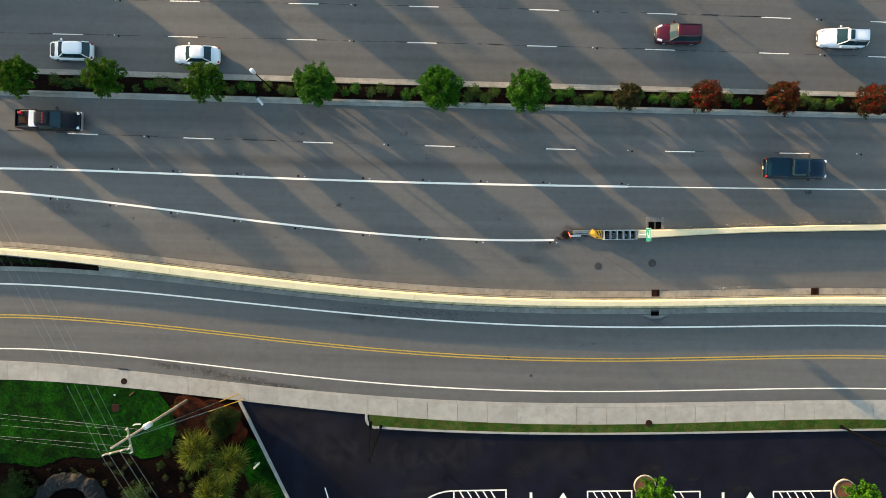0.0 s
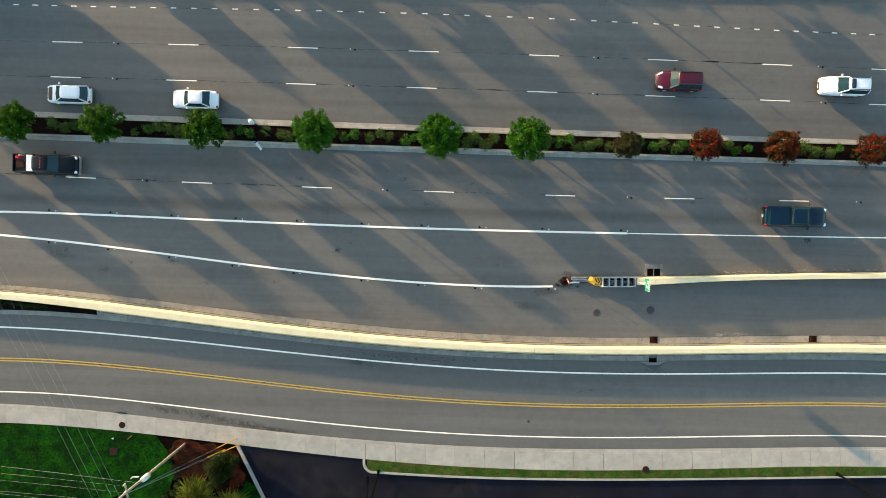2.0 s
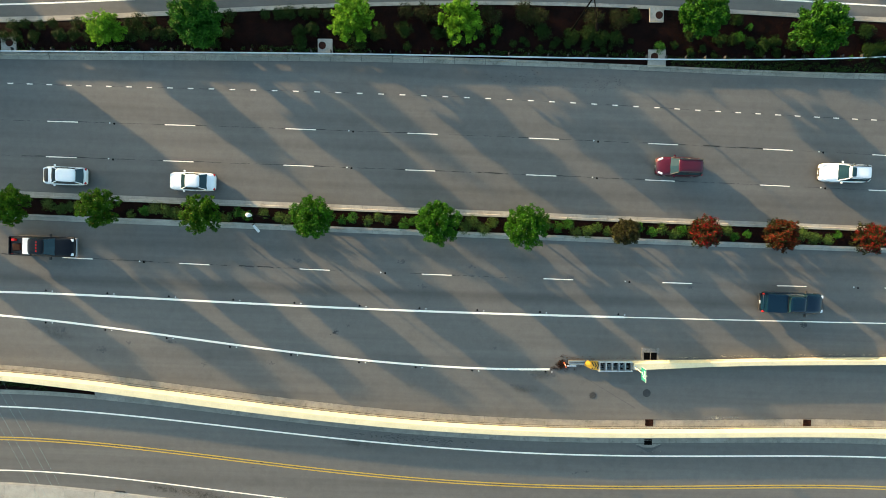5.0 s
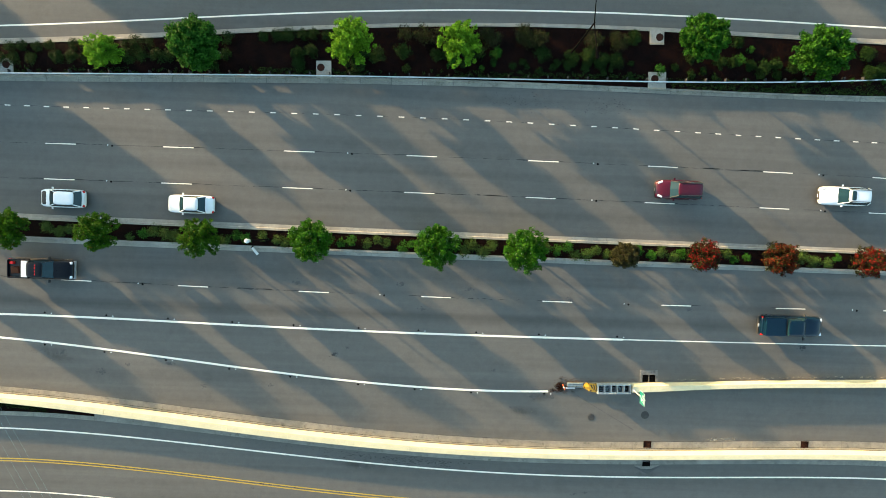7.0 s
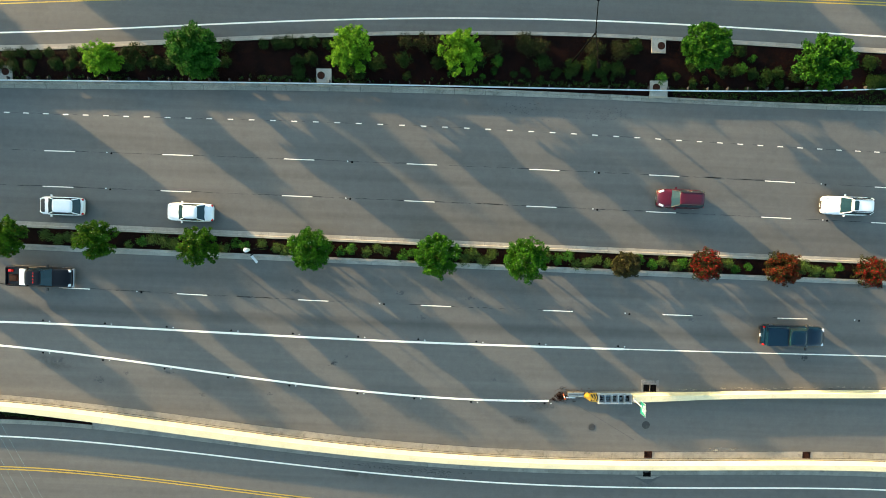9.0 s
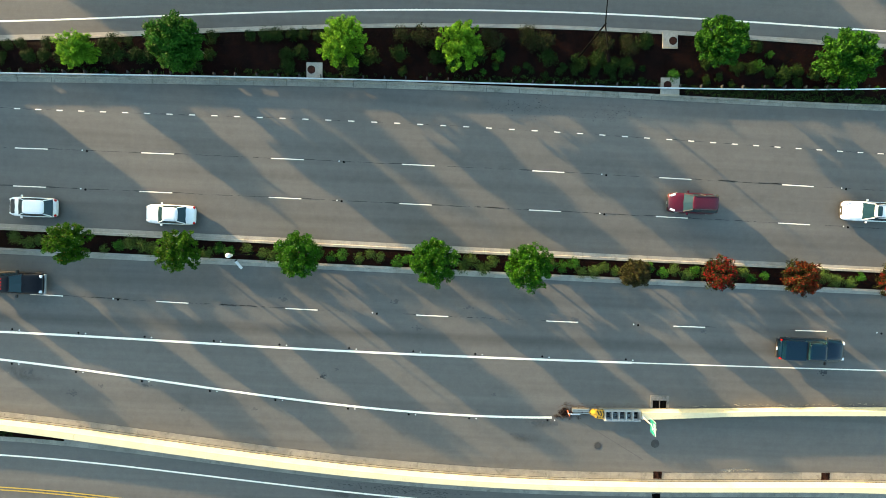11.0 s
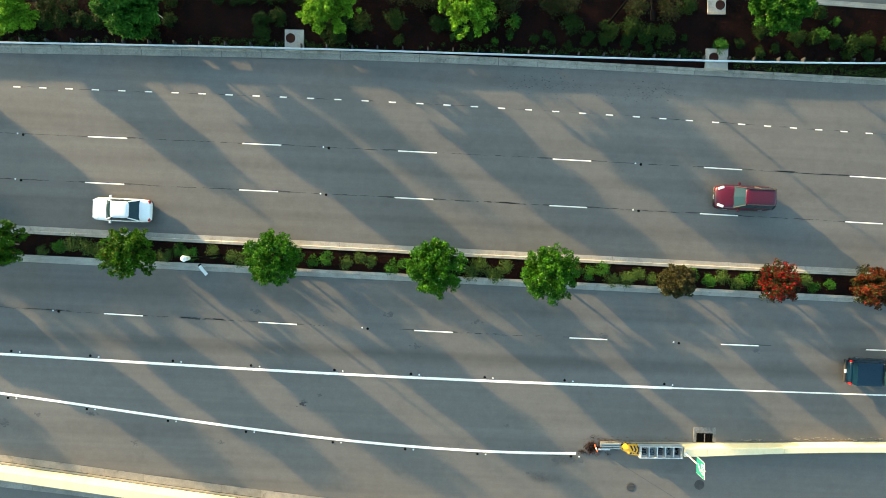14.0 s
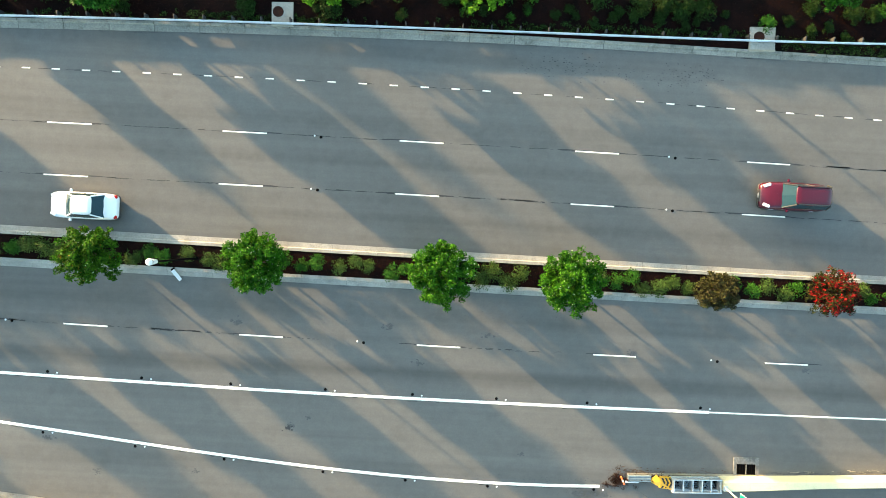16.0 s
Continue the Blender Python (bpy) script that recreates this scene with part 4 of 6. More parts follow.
def seam(f, first, gap, ease, seed):
    """Dark sealant that shows along the northern edge of each lane dash and runs on past its ends."""
    r = random.Random(seed)
    v, fc = [], []
    for j in range(-4, 5):
        x = first + j * gap - ease * j ** 3
        a, b = x - r.choice((0.0, 0.1, 0.5, 1.2)), x + 3.0 + r.choice((0.05, 0.1, 0.3, 1.0))
        n = 8
        k = len(v)
        for i in range(n + 1):
            q = a + (b - a) * i / n
            h = 0.045 * r.uniform(0.5, 1.0) * (1.0 if 0 < i < n else 0.3)
            v += [(q, f(q) + 0.03, 0.0042), (q, f(q) + 0.055 + h, 0.0042)]
        fc += [(k + 2 * i, k + 2 * i + 2, k + 2 * i + 3, k + 2 * i + 1) for i in range(n)]
    return tagged(obj("crack_seal", v, fc, CRACK), "dark sealant along the edge of the lane dashes", "road wear", kind="stuff")


seam(LANE_A, -3.56, 12.07, 0.03, 1)
seam(LANE_B, -3.80, 12.07, 0.03, 2)
seam(LANE_C, -2.16, 12.22, 0.035, 3)
flecks("crack_seal", shift(LANE_A, 0.03), ((25.4, 27.2), (29.6, 32.0)), 22, 0.06, CRACK, "broad dark sealant in the lane joint", 31, 0.012, 0.9)
flecks("crack_seal", shift(LANE_B, 0.03), ((3.0, 5.6),), 20, 0.05, CRACK, "broad dark sealant in the lane joint", 32, 0.012, 0.8)
flecks("crack_seal", shift(LANE_C, 0.03), ((-32.6, -29.0), (-20.5, -17.0), (-44, -41)), 22, 0.06, CRACK, "broad dark sealant in the lane joint", 33, 0.02, 0.9)
flecks("crack_seal", LANE_A, ((-46, 46),), 230, 0.035, CRACK, "broken dark sealant along the lane joint", 1, 0.015, 1.0)
flecks("crack_seal", LANE_B, ((-46, 46),), 280, 0.04, CRACK, "broken dark sealant along the lane joint", 2, 0.015, 1.0)
flecks("crack_seal", LANE_C, ((-34, -18), (-18, -9), (-3, 8)), 34, 0.045, CRACK, "broken dark sealant along the lane joint", 3, 0.022, 0.6)
flecks("crack_seal", TURN, ((-46, 46),), 150, 0.03, CRACK, "thin dark joint under the short dashes", 4, 0.02, 0.9)
flecks("grit", shift(WALL_PAN_N, 0.03), ((-45, 45),), 260, 0.035, PATCH, "dark grime along the gutter edge", 20, 0.03, 0.9)
flecks("grit", shift(S_KERB_OUT, -0.06), ((-45, 45),), 220, 0.035, PATCH, "dark grime along the gutter edge", 21, 0.03, 0.9)
flecks("grit", shift(MED_S_OUT, -0.05), ((-45, 45),), 160, 0.03, PATCH, "dark grime along the gutter edge", 22, 0.03, 0.8)
flecks("grit", shift(ISLE_N, 0.10), ((22.6, 46),), 130, 0.06, PATCH, "dark dirt along the foot of the barrier", 45, 0.05, 0.5)
flecks("grit", shift(ISLE_N, 0.22), ((23, 46),), 70, 0.05, DIRTY, "pale silt along the foot of the barrier", 46, 0.07, 0.5)
flecks("grit", shift(ISLE_S, -0.12), ((19.5, 46),), 130, 0.06, CRACK, "dark dirt along the foot of the barrier", 47, 0.03, 0.6)
flecks("grit", shift(TURN, 1.7), ((4.5, 13), (12, 17)), 40, 0.06, PATCH, "dark scattered grit near the kerb", 5, 0.35, 0.14)
flecks("grit", shift(TURN, 2.2), ((5.0, 9.5), (14.5, 17.5)), 26, 0.06, CRACK, "dark scattered crumbs near the kerb", 15, 0.34, 0.16)
flecks("grit", shift(LANE_C, 2.1), ((-20, 9),), 60, 0.05, PATCH, "dark scattered grit on the inner lane", 16, 0.5, 0.10)
flecks("grit", shift(GORE_N, -0.16), ((-40, 17),), 120, 0.04, CRACK, "dark grime along the broad white line", 17, 0.02, 0.5)
flecks("grit", shift(GORE_S, -0.17), ((-40, 10),), 120, 0.04, CRACK, "dark grime along the broad white line", 18, 0.02, 0.5)
flecks("grit", shift(F_YELLOW, 0.0), ((-40, 40),), 120, 0.05, CRACK, "dark grime between the yellow lines", 19, 0.03, 0.6)
flecks("grit", shift(WALL_PAN_S, -0.35), ((-20, -2), (-12, -2)), 60, 0.06, PATCH, "dark grit washed along the gutter", 6, 0.14, 0.16)
flecks("grit", shift(GORE_S, 0.35), ((-4, 11), (5, 11)), 40, 0.05, PATCH, "grit beside the broad white line", 7, 0.12, 0.14)
flecks("grit", shift(WALK_OUT, 0.25), ((-32, -10), (-24, -12)), 50, 0.035, MUD, "dark grit along the pavement kerb", 8, 0.22, 0.25)


flecks("grit", shift(WALK_OUT, 0.30), ((-28, -12), (-24, -16), (-19, -9)), 60, 0.035, MUD, "dried mud crumbs along the pavement kerb", 41, 0.16, 0.25)
flecks("grit", lambda x: -13.30, ((12.0, 21.5), (11.2, 14.0)), 90, 0.05, REDGRIT, "reddish dirt and twigs beside the crash cushion", 42, 0.16, 0.25)
flecks("grit", shift(WALL_PAN_S, -0.55), ((-12, 3), (-6, 1)), 130, 0.06, CRACK, "black grit washed along the gutter", 43, 0.22, 0.22)
flecks("grit", shift(TURN, 1.9), ((4, 10), (8, 16), (14, 18.5)), 42, 0.045, CRACK, "dark scattered crumbs near the kerb", 44, 0.42, 0.13)


def blotch(x, y, r, seed, material=PATCH):
    """A stain of many small ragged spots."""
    g = random.Random(seed)
    v, f = [], []
    for i in range(26):
        d = abs(g.gauss(0, 0.45)) * r
        t = g.uniform(0, 6.28)
        cx, cy, q = x + 1.3 * d * math.cos(t), y + 0.7 * d * math.sin(t), r * g.uniform(0.06, 0.22)
        k = len(v)
        v += [(cx + 1.5 * q * g.uniform(0.5, 1.2) * math.cos(u), cy + q * g.uniform(0.5, 1.2) * math.sin(u), 0.003 + 0.0001 * i) for u in (0, 1.05, 2.1, 3.15, 4.2, 5.25)]
        f.append(tuple(range(k, k + 6)))
    return structure(obj("stain", v, f, material), "small speckled oil stain on the asphalt", "stain")


for i, (x, y, r) in enumerate(((-10.75, -10.3, .3), (-24.0, -13.7, .35), (9.2, -14.85, .55), (7.8, -16.1, .35), (-27.4, -11.4, .4), (-17.2, -13.6, .25), (-38, -10.2, .45), (6.9, -15.9, .25), (-19.3, -24.2, .2), (13.5, -24.9, .3), (14.6, -24.8, .25), (-14.5, -3.2, .5), (-4.0, -3.4, .5), (-2.0, -5.9, .4), (2.8, -3.9, .4), (-9.5, -9.8, .3), (24.8, -6.0, .4), (11.0, -14.9, .5), (5.2, -12.1, .3), (-34.2, -12.2, .5), (-31.5, -11.5, .3), (12.8, -4.9, .4))):
    blotch(x, y, r, i)

for i, (x, y, r) in enumerate(((7.3, -37.8, .7), (8.1, -37.4, .6), (12.5, -38.2, .6), (20.0, -37.6, .6), (29.2, -39.6, .9), (4.1, -34.7, .5), (13.2, -35.7, .5), (34.4, -36.4, .6), (-1.5, -36.0, .6), (24.5, -38.6, .7))):
    structure(blotch(x, y, r, 100 + i, DUST), "pale dusty scuff on the dark asphalt", "stain")

def stain_mat(name, col, cover, grain=1.2):
    """Dirt that thins out towards its rim and lets the ground show between its grains."""
    m = mat(name, col, 0.9, (0.6, 0.15), (9, 0.25), spec=0.2)
    N, K = m.node_tree.nodes, m.node_tree.links.new
    tc = N.new("ShaderNodeTexCoord")
    away = N.new("ShaderNodeVectorMath")
    away.operation = "DISTANCE"
    away.inputs[1].default_value = (0.5, 0.5, 0.0)
    flat = N.new("ShaderNodeVectorMath")
    flat.operation = "MULTIPLY"
    flat.inputs[1].default_value = (1, 1, 0)
    K(tc.outputs["Generated"], flat.inputs[0])
    K(flat.outputs[0], away.inputs[0])
    rim = N.new("ShaderNodeMapRange")
    rim.interpolation_type = "SMOOTHSTEP"
    rim.inputs["From Min"].default_value, rim.inputs["From Max"].default_value = 0.05, 0.5
    rim.inputs["To Min"].default_value, rim.inputs["To Max"].default_value = 1.0, 0.0
    K(away.outputs["Value"], rim.inputs["Value"])
    nz = N.new("ShaderNodeTexNoise")
    nz.inputs["Scale"].default_value, nz.inputs["Detail"].default_value, nz.inputs["Roughness"].default_value = grain, 6.0, 0.7
    K(N.new("ShaderNodeNewGeometry").outputs["Position"], nz.inputs["Vector"])
    patchy = N.new("ShaderNodeMapRange")
    patchy.inputs["From Min"].default_value, patchy.inputs["From Max"].default_value = 0.38, 0.62
    patchy.inputs["To Max"].default_value = cover
    K(nz.outputs["Fac"], patchy.inputs["Value"])
    both = N.new("ShaderNodeMath")
    both.operation = "MULTIPLY"
    K(rim.outputs[0], both.inputs[0])
    K(patchy.outputs[0], both.inputs[1])
    K(both.outputs[0], N["Principled BSDF"].inputs["Alpha"])
    return m


SMUDGE = stain_mat("thin_dried_mud", (0.052, 0.044, 0.036), 0.62, 2.2)
SPLASH = stain_mat("pale_lime_splash", (0.30, 0.29, 0.25), 0.85, 2.5)
TRAFFIC = stain_mat("dark_traffic_film", (0.056, 0.056, 0.057), 0.40, 0.5)
SCUFF = stain_mat("grey_dust_film", (0.028, 0.0255, 0.0275), 0.48, 0.9)
def soft_stain(x, y, rx, ry, turn, material, label):
    ob = obj("stain", [(-rx, -ry, 0), (rx, -ry, 0), (rx, ry, 0), (-rx, ry, 0)], [(0, 1, 2, 3)], material)
    ob.location = (x, y, 0.0026 + 0.0004 * math.sin(x * 3.1 + y))
    ob.rotation_euler = (0, 0, radians(turn))
    return structure(ob, label, "stain")


MUDDY, LIMY, DUSTY, FILMY = "thin smear of dried brown mud beside the pavement kerb", "pale lime splash over the gutter edge", "brown dust film on the dark asphalt", "dark film of oil and rubber on the asphalt"
for spot in (
    (-28.1, -26.39, 2.6, 0.5, -9, SMUDGE, MUDDY),
    (-24.0, -27.14, 3.2, 0.75, -11, SMUDGE, MUDDY),
    (-20.2, -27.88, 2.6, 0.6, -10, SMUDGE, MUDDY),
    (-16.8, -28.61, 3.5, 0.4, -9, SMUDGE, MUDDY),
    (27.7, -19.32, 1.3, 0.42, 2, SPLASH, LIMY),
    (29.5, -19.33, 1.0, 0.36, 0, SPLASH, LIMY),
    (-13.5, -32.99, 5.5, 3.4, -40, SCUFF, DUSTY),
    (-10.1, -35.32, 5.0, 3.6, 10, SCUFF, DUSTY),
    (-4.4, -36.26, 6.0, 3.2, 0, SCUFF, DUSTY),
    (0.2, -35.48, 5.0, 2.6, 20, SCUFF, DUSTY),
    (2.6, -34.66, 0.9, 2.6, 8, SCUFF, DUSTY),
    (7.2, -37.42, 2.2, 1.5, 0, SCUFF, DUSTY),
    (11.5, -35.66, 5, 3, 10, SCUFF, DUSTY),
    (-3.6, -39.53, 4, 1.6, 10, SCUFF, DUSTY),
    (20.1, -37.79, 2.4, 1.2, 10, SCUFF, DUSTY),
    (29.2, -39.71, 2.2, 0.8, 0, SCUFF, DUSTY),
    (40.7, -38.28, 1.8, 1.0, -20, SCUFF, DUSTY),
    (33.3, -36.85, 2.0, 0.8, 10, SCUFF, DUSTY),
    (-18.3, -31.49, 3.5, 1.2, -8, SCUFF, DUSTY),
    (14.9, -38.57, 2.2, 0.8, 0, SCUFF, DUSTY),
    (9.7, -14.77, 2.2, 0.7, -2, TRAFFIC, FILMY),
    (8.2, -16.21, 2.0, 0.6, -4, TRAFFIC, FILMY),
    (20.9, -22.90, 1.9, 0.6, 0, TRAFFIC, FILMY),
    (41.1, -20.64, 6, 1.0, 0, TRAFFIC, FILMY),
    (-38.7, -10.39, 3, 1, -8, TRAFFIC, FILMY),
    (-8.3, -21.75, 5, 0.7, -5, TRAFFIC, FILMY),
):
    soft_stain(*spot)
# A thin dark strip drawn straight across the ramp.
structure(polygon("crack", [(13.3, -14.50), (13.32, -14.55), (19.4, -18.30), (19.4, -18.24)], 0.0041, PATCH), "long thin straight dark line across the ramp", "crack")
blotch(36.5, -9.8, 0.5, 60, CRACK)
blotch(-10.9, -10.5, 0.4, 61, CRACK)
structure(polygon("stain", [(19.5, -22.12), (22.2, -22.08), (21.5, -22.5), (21.2, -22.68), (20.9, -22.85), (20.5, -22.66), (20.2, -22.5)], 0.0044, PATCH), "dark wet stain spreading from the inlet grate", "stain")

# ---- crash cushion, gore sign ----
cush = empty("crash_cushion", "grey steel crash cushion with yellow plastic nose before the barrier", "crash cushion", at=(15.5, -13.86, 0))
for sgn in (-1, 1):
    part("side_rail", box(bmn(), (1.65, sgn * 0.44, 0.62), (3.4, 0.07, 0.30), bevel=0.02), STEEL, cush)
    part("side_rail", box(bmn(), (1.65, sgn * 0.44, 0.27), (3.4, 0.06, 0.14), bevel=0.015), STEEL, cush)
for i in range(6):
    bm = box(bmn(), (0.08 + i * 0.64, 0, 0.45), (0.07, 0.84, 0.55), bevel=0.01)
    part("frame", bm, STEEL, cush)
for i in range(5):
    a = 0.12 + i * 0.64
    bm = rod(bmn(), (a, -0.34, 0.55), (a + 0.58, 0.30, 0.35), 0.03)
    rod(bm, (a + 0.1, 0.3, 0.5), (a + 0.5, -0.3, 0.25), 0.022)
    part("brace", bm, BLUESTEEL if i % 2 else OLDSTEEL, cush)
for y, z in ((0.20, 0.40), (-0.05, 0.30), (-0.25, 0.36)):
    part("strut", rod(bmn(), (0.2 + y, y, z), (3.1, y * 0.4 - 0.1, z - 0.08), 0.035, 0.03), BLUESTEEL, cush)
# Near-black sheet added under the bays for the shade of the interior.
part("base_tray", box(bmn(), (1.65, 0, 0.05), (3.4, 0.86, 0.06), bevel=0.01), DARKSTEEL, cush)
bm = box(bmn(), (-0.42, 0.06, 0.36), (0.78, 0.80, 0.10), pose(0, 0, 0, 0, 0, -3), bevel=0.03)
board = part("nose_board", bm, YPLASTIC, cush, "yellow nose board with black chevrons")
for i in range(3):
    a = -0.66 + i * 0.25
    bm = bmn()
    for sgn in (-1, 1):
        bm.faces.new([bm.verts.new((x, 0.06 + sgn * y, 0.415)) for x, y in ((a + 0.14, 0.0), (a + 0.27, 0.0), (a + 0.10, 0.34), (a - 0.03, 0.34))])
    part("chevron", bm, BLACK, board)
bm = bmn()
rim = ((-1.50, 0.10, 0.20), (-1.22, 0.42, 0.33), (-1.04, 0.64, 0.42), (-0.82, 0.40, 0.50), (-0.52, 0.02, 0.50), (0.08, -0.42, 0.40), (-0.55, -0.36, 0.34), (-1.10, -0.10, 0.27))
tops = [bm.verts.new(q) for q in rim]
lows = [bm.verts.new((x * 0.98, y * 0.96, z - 0.05)) for x, y, z in rim]
mid, under = bm.verts.new((-0.88, 0.16, 0.48)), bm.verts.new((-0.88, 0.16, 0.42))
for i in range(8):
    j = (i + 1) % 8
    bm.faces.new((tops[i], tops[j], mid)), bm.faces.new((lows[j], lows[i], under)), bm.faces.new((tops[j], tops[i], lows[i], lows[j]))
part("nose", bm, YPLASTIC, cush, "crumpled yellow plastic nose cover")
for y, w in ((0.43, 0.13), (0.27, 0.11), (0.11, 0.10)):
    part("lead_rail", box(bmn(), (-2.15, y, 0.27), (1.60, w, 0.14), bevel=0.03), BLUESTEEL, cush)
part("skid", box(bmn(), (-2.6, -0.04, 0.10), (0.95, 0.14, 0.08), bevel=0.02), GREYMETAL, cush)
for a in (-2.9, -2.0, -1.2):
    part("post", box(bmn(), (a, 0.12, 0.16), (0.10, 0.14, 0.34), bevel=0.01), RUST, cush)
mk = empty("marker_post", "knocked-over orange and white marker post", "marker post", at=(12.25, -13.80, 0.10))
part("tube", rod(bmn(), (-0.12, 0.28, 0.02), (0.10, -0.25, 0.10), 0.06, 0.05, 10), ORANGE, mk)
part("band", rod(bmn(), (-0.03, 0.07, 0.045), (0.03, -0.08, 0.075), 0.062, 0.062, 10), SIGNWHITE, mk)
rng = np.random.default_rng(77)
cs = [(12.0 + rng.normal(0, 0.45), -13.85 + rng.normal(0, 0.25), 0.05) for i in range(40)] + [(14.0 + rng.uniform(-1, 1.2), -13.75 + rng.uniform(-0.1, 0.32), 0.04) for i in range(34)]
tagged(leaf_object("leaf_litter", [(*leaves(rng, cs, (0.14, 0.10, 0.03), 1300, 0.08, 1.5), CHIPS), (*leaves(rng, cs, (0.16, 0.12, 0.03), 1700, 0.07, 1.5), REDDRY)]), "heap of dry leaves and twigs at the barrier nose", "leaf litter", kind="stuff")
structure(sweep("gore_kerb", [(lambda x: -13.32, 0.0), (lambda x: -13.32, 0.05), (lambda x: -13.48, 0.05), (lambda x: -13.48, 0.0)], 12.6, 24.5, 3, DIRTY), "thin stained concrete edge beside the crash cushion", "kerb")

gs = empty("exit_sign", "green road sign with white marks on a post on the barrier", "road sign", at=(19.0, -13.88, 0.88))
part("post", rod(bmn(), (0, 0, 0), (0.02, -0.05, 2.87), 0.05, 0.05, 10), CREAM, gs)
part("base_plate", box(bmn(), (0, 0, 0.02), (0.3, 0.3, 0.04), bevel=0.008), STEEL, gs)
part("rim", box(bmn(), (-0.055, -0.05, 2.32), (0.022, 1.23, 1.13), bevel=0.006), SIGNWHITE, gs, "thin white border of the sign")
panel = part("panel", box(bmn(), (-0.065, -0.05, 2.32), (0.022, 1.18, 1.08), bevel=0.004), SIGNGREEN, gs)
def lettering(name, words, size, m, material, parent):
    """Flat raised letters in the built-in font, as one mesh."""
    cu = bpy.data.curves.new(name, "FONT")
    cu.body, cu.size, cu.align_x, cu.align_y, cu.extrude, cu.offset = words, size, "CENTER", "CENTER", 0.004, 0.006
    src = bpy.data.objects.new(name, cu)
    me = bpy.data.meshes.new_from_object(src)
    bpy.data.objects.remove(src)
    me.materials.append(material)
    ob = new(name, me)
    ob.matrix_basis = m
    ob.parent = parent
    return ob


face = Matrix(((0, 0, -1, -0.082), (-1, 0, 0, -0.05), (0, 1, 0, 2.60), (0, 0, 0, 1)))
lettering("letters", "EXIT", 0.40, face, SIGNWHITE, panel)
bm = bmn()
box(bm, (-0.080, -0.02, 2.12), (0.006, 0.46, 0.09), Matrix.Translation((0, -0.02, 2.12)) @ Matrix.Rotation(radians(-40), 4, "X") @ Matrix.Translation((0, 0.02, -2.12)))
vs = [bm.verts.new((-0.083, y, z)) for y, z in ((-0.34, 2.38), (-0.12, 2.34), (-0.31, 2.14))]
bm.faces.new(vs)
part("arrow", bm, SIGNWHITE, panel, "white slanting arrow")

# ---- lamps ----
pl = empty("post_lamp", "black lamp post with a white cap in the central reservation", "street lamp", at=(-17.25, 1.1, 0.1))
part("post", rod(bmn(), (0, 0, 0), (0, 0, 5.6), 0.075, 0.05, 12), DARKSTEEL, pl)
part("base", rod(bmn(), (0, 0, 0), (0, 0, 0.5), 0.14, 0.10, 12), DARKSTEEL, pl)
bm = bmn()
bmesh.ops.create_uvsphere(bm, u_segments=18, v_segments=10, radius=0.21, matrix=Matrix.Translation((0, 0, 5.72)) @ Matrix.Diagonal((1, 1, 0.55, 1)))
part("globe", bm, SIGNWHITE, pl, "white domed cap", smooth=True)
# Hidden below the cap; added so that the lamp casts a wider shadow.
part("lantern", rod(bmn(), (0, 0, 5.02), (0, 0, 5.5), 0.12, 0.19, 12), SIGNWHITE, pl, "pale lantern under the cap, added for its shadow")
part("collar", rod(bmn(), (0, 0, 5.5), (0, 0, 5.6), 0.13, 0.16, 12), DARKSTEEL, pl)
wb = empty("white_board", "white board leaning on the kerb of the reservation", "board", at=(-18.5, -0.05, 0.16))
wb.rotation_euler = (0, 0, radians(-52))
part("panel", box(bmn(), (0, 0, 0.10), (0.86, 0.27, 0.05), pose(0, 0, 0, 14, 4, 0), bevel=0.012), SIGNWHITE, wb)
part("foot", box(bmn(), (-0.50, 0.0, 0.05), (0.10, 0.26, 0.10), bevel=0.012), DARKSTEEL, wb)


def arm_lamp(x, y, h, arms, label):
    """A dark pole with one or two long arms, given as (dx, dy) of their ends."""
    root = empty("street_lamp", label, "street lamp", at=(x, y, 0.1))
    part("pole", rod(bmn(), (0, 0, 0), (0, 0, h), 0.10, 0.06, 12), DARKSTEEL, root)
    part("base", rod(bmn(), (0, 0, 0), (0, 0, 0.45), 0.18, 0.13, 12), DARKSTEEL, root)
    for dx, dy in arms:
        part("arm", rod(bmn(), (0, 0, h - 0.15), (dx, dy, h + 0.1), 0.05, 0.035, 10), DARKSTEEL, root)
        d = Vector((dx, dy)).normalized()
        m = Matrix.Translation((dx, dy, h + 0.08)) @ Matrix.Rotation(math.atan2(dy, dx), 4, "Z")
        part("lamp_head", box(bmn(), (0.25, 0, 0), (0.62, 0.26, 0.12), m, bevel=0.04), DARKSTEEL, root, "dark flat lamp head")
    return root


arm_lamp(-6.95, -32.75, 8.5, ((0.15, 2.9),), "dark street lamp with one long arm over the side road")
arm_lamp(39.4, -33.5, 8.5, ((0.15, 2.9),), "dark street lamp with one long arm over the side road")
arm_lamp(12.45, 19.15, 8.0, ((0.1, 2.5), (0.2, -2.4)), "dark street lamp with two arms in the planted verge")

# ---- utility pole ----
up = empty("utility_pole", "weathered wooden utility pole with crossarms, transformer and cables", "utility pole", at=(-26.40, -29.85, 0.03))
part("pole", rod(bmn(), (0, 0, 0), (0.08, -0.12, 11.9), 0.14, 0.09, 14), WOOD, up, smooth=True)


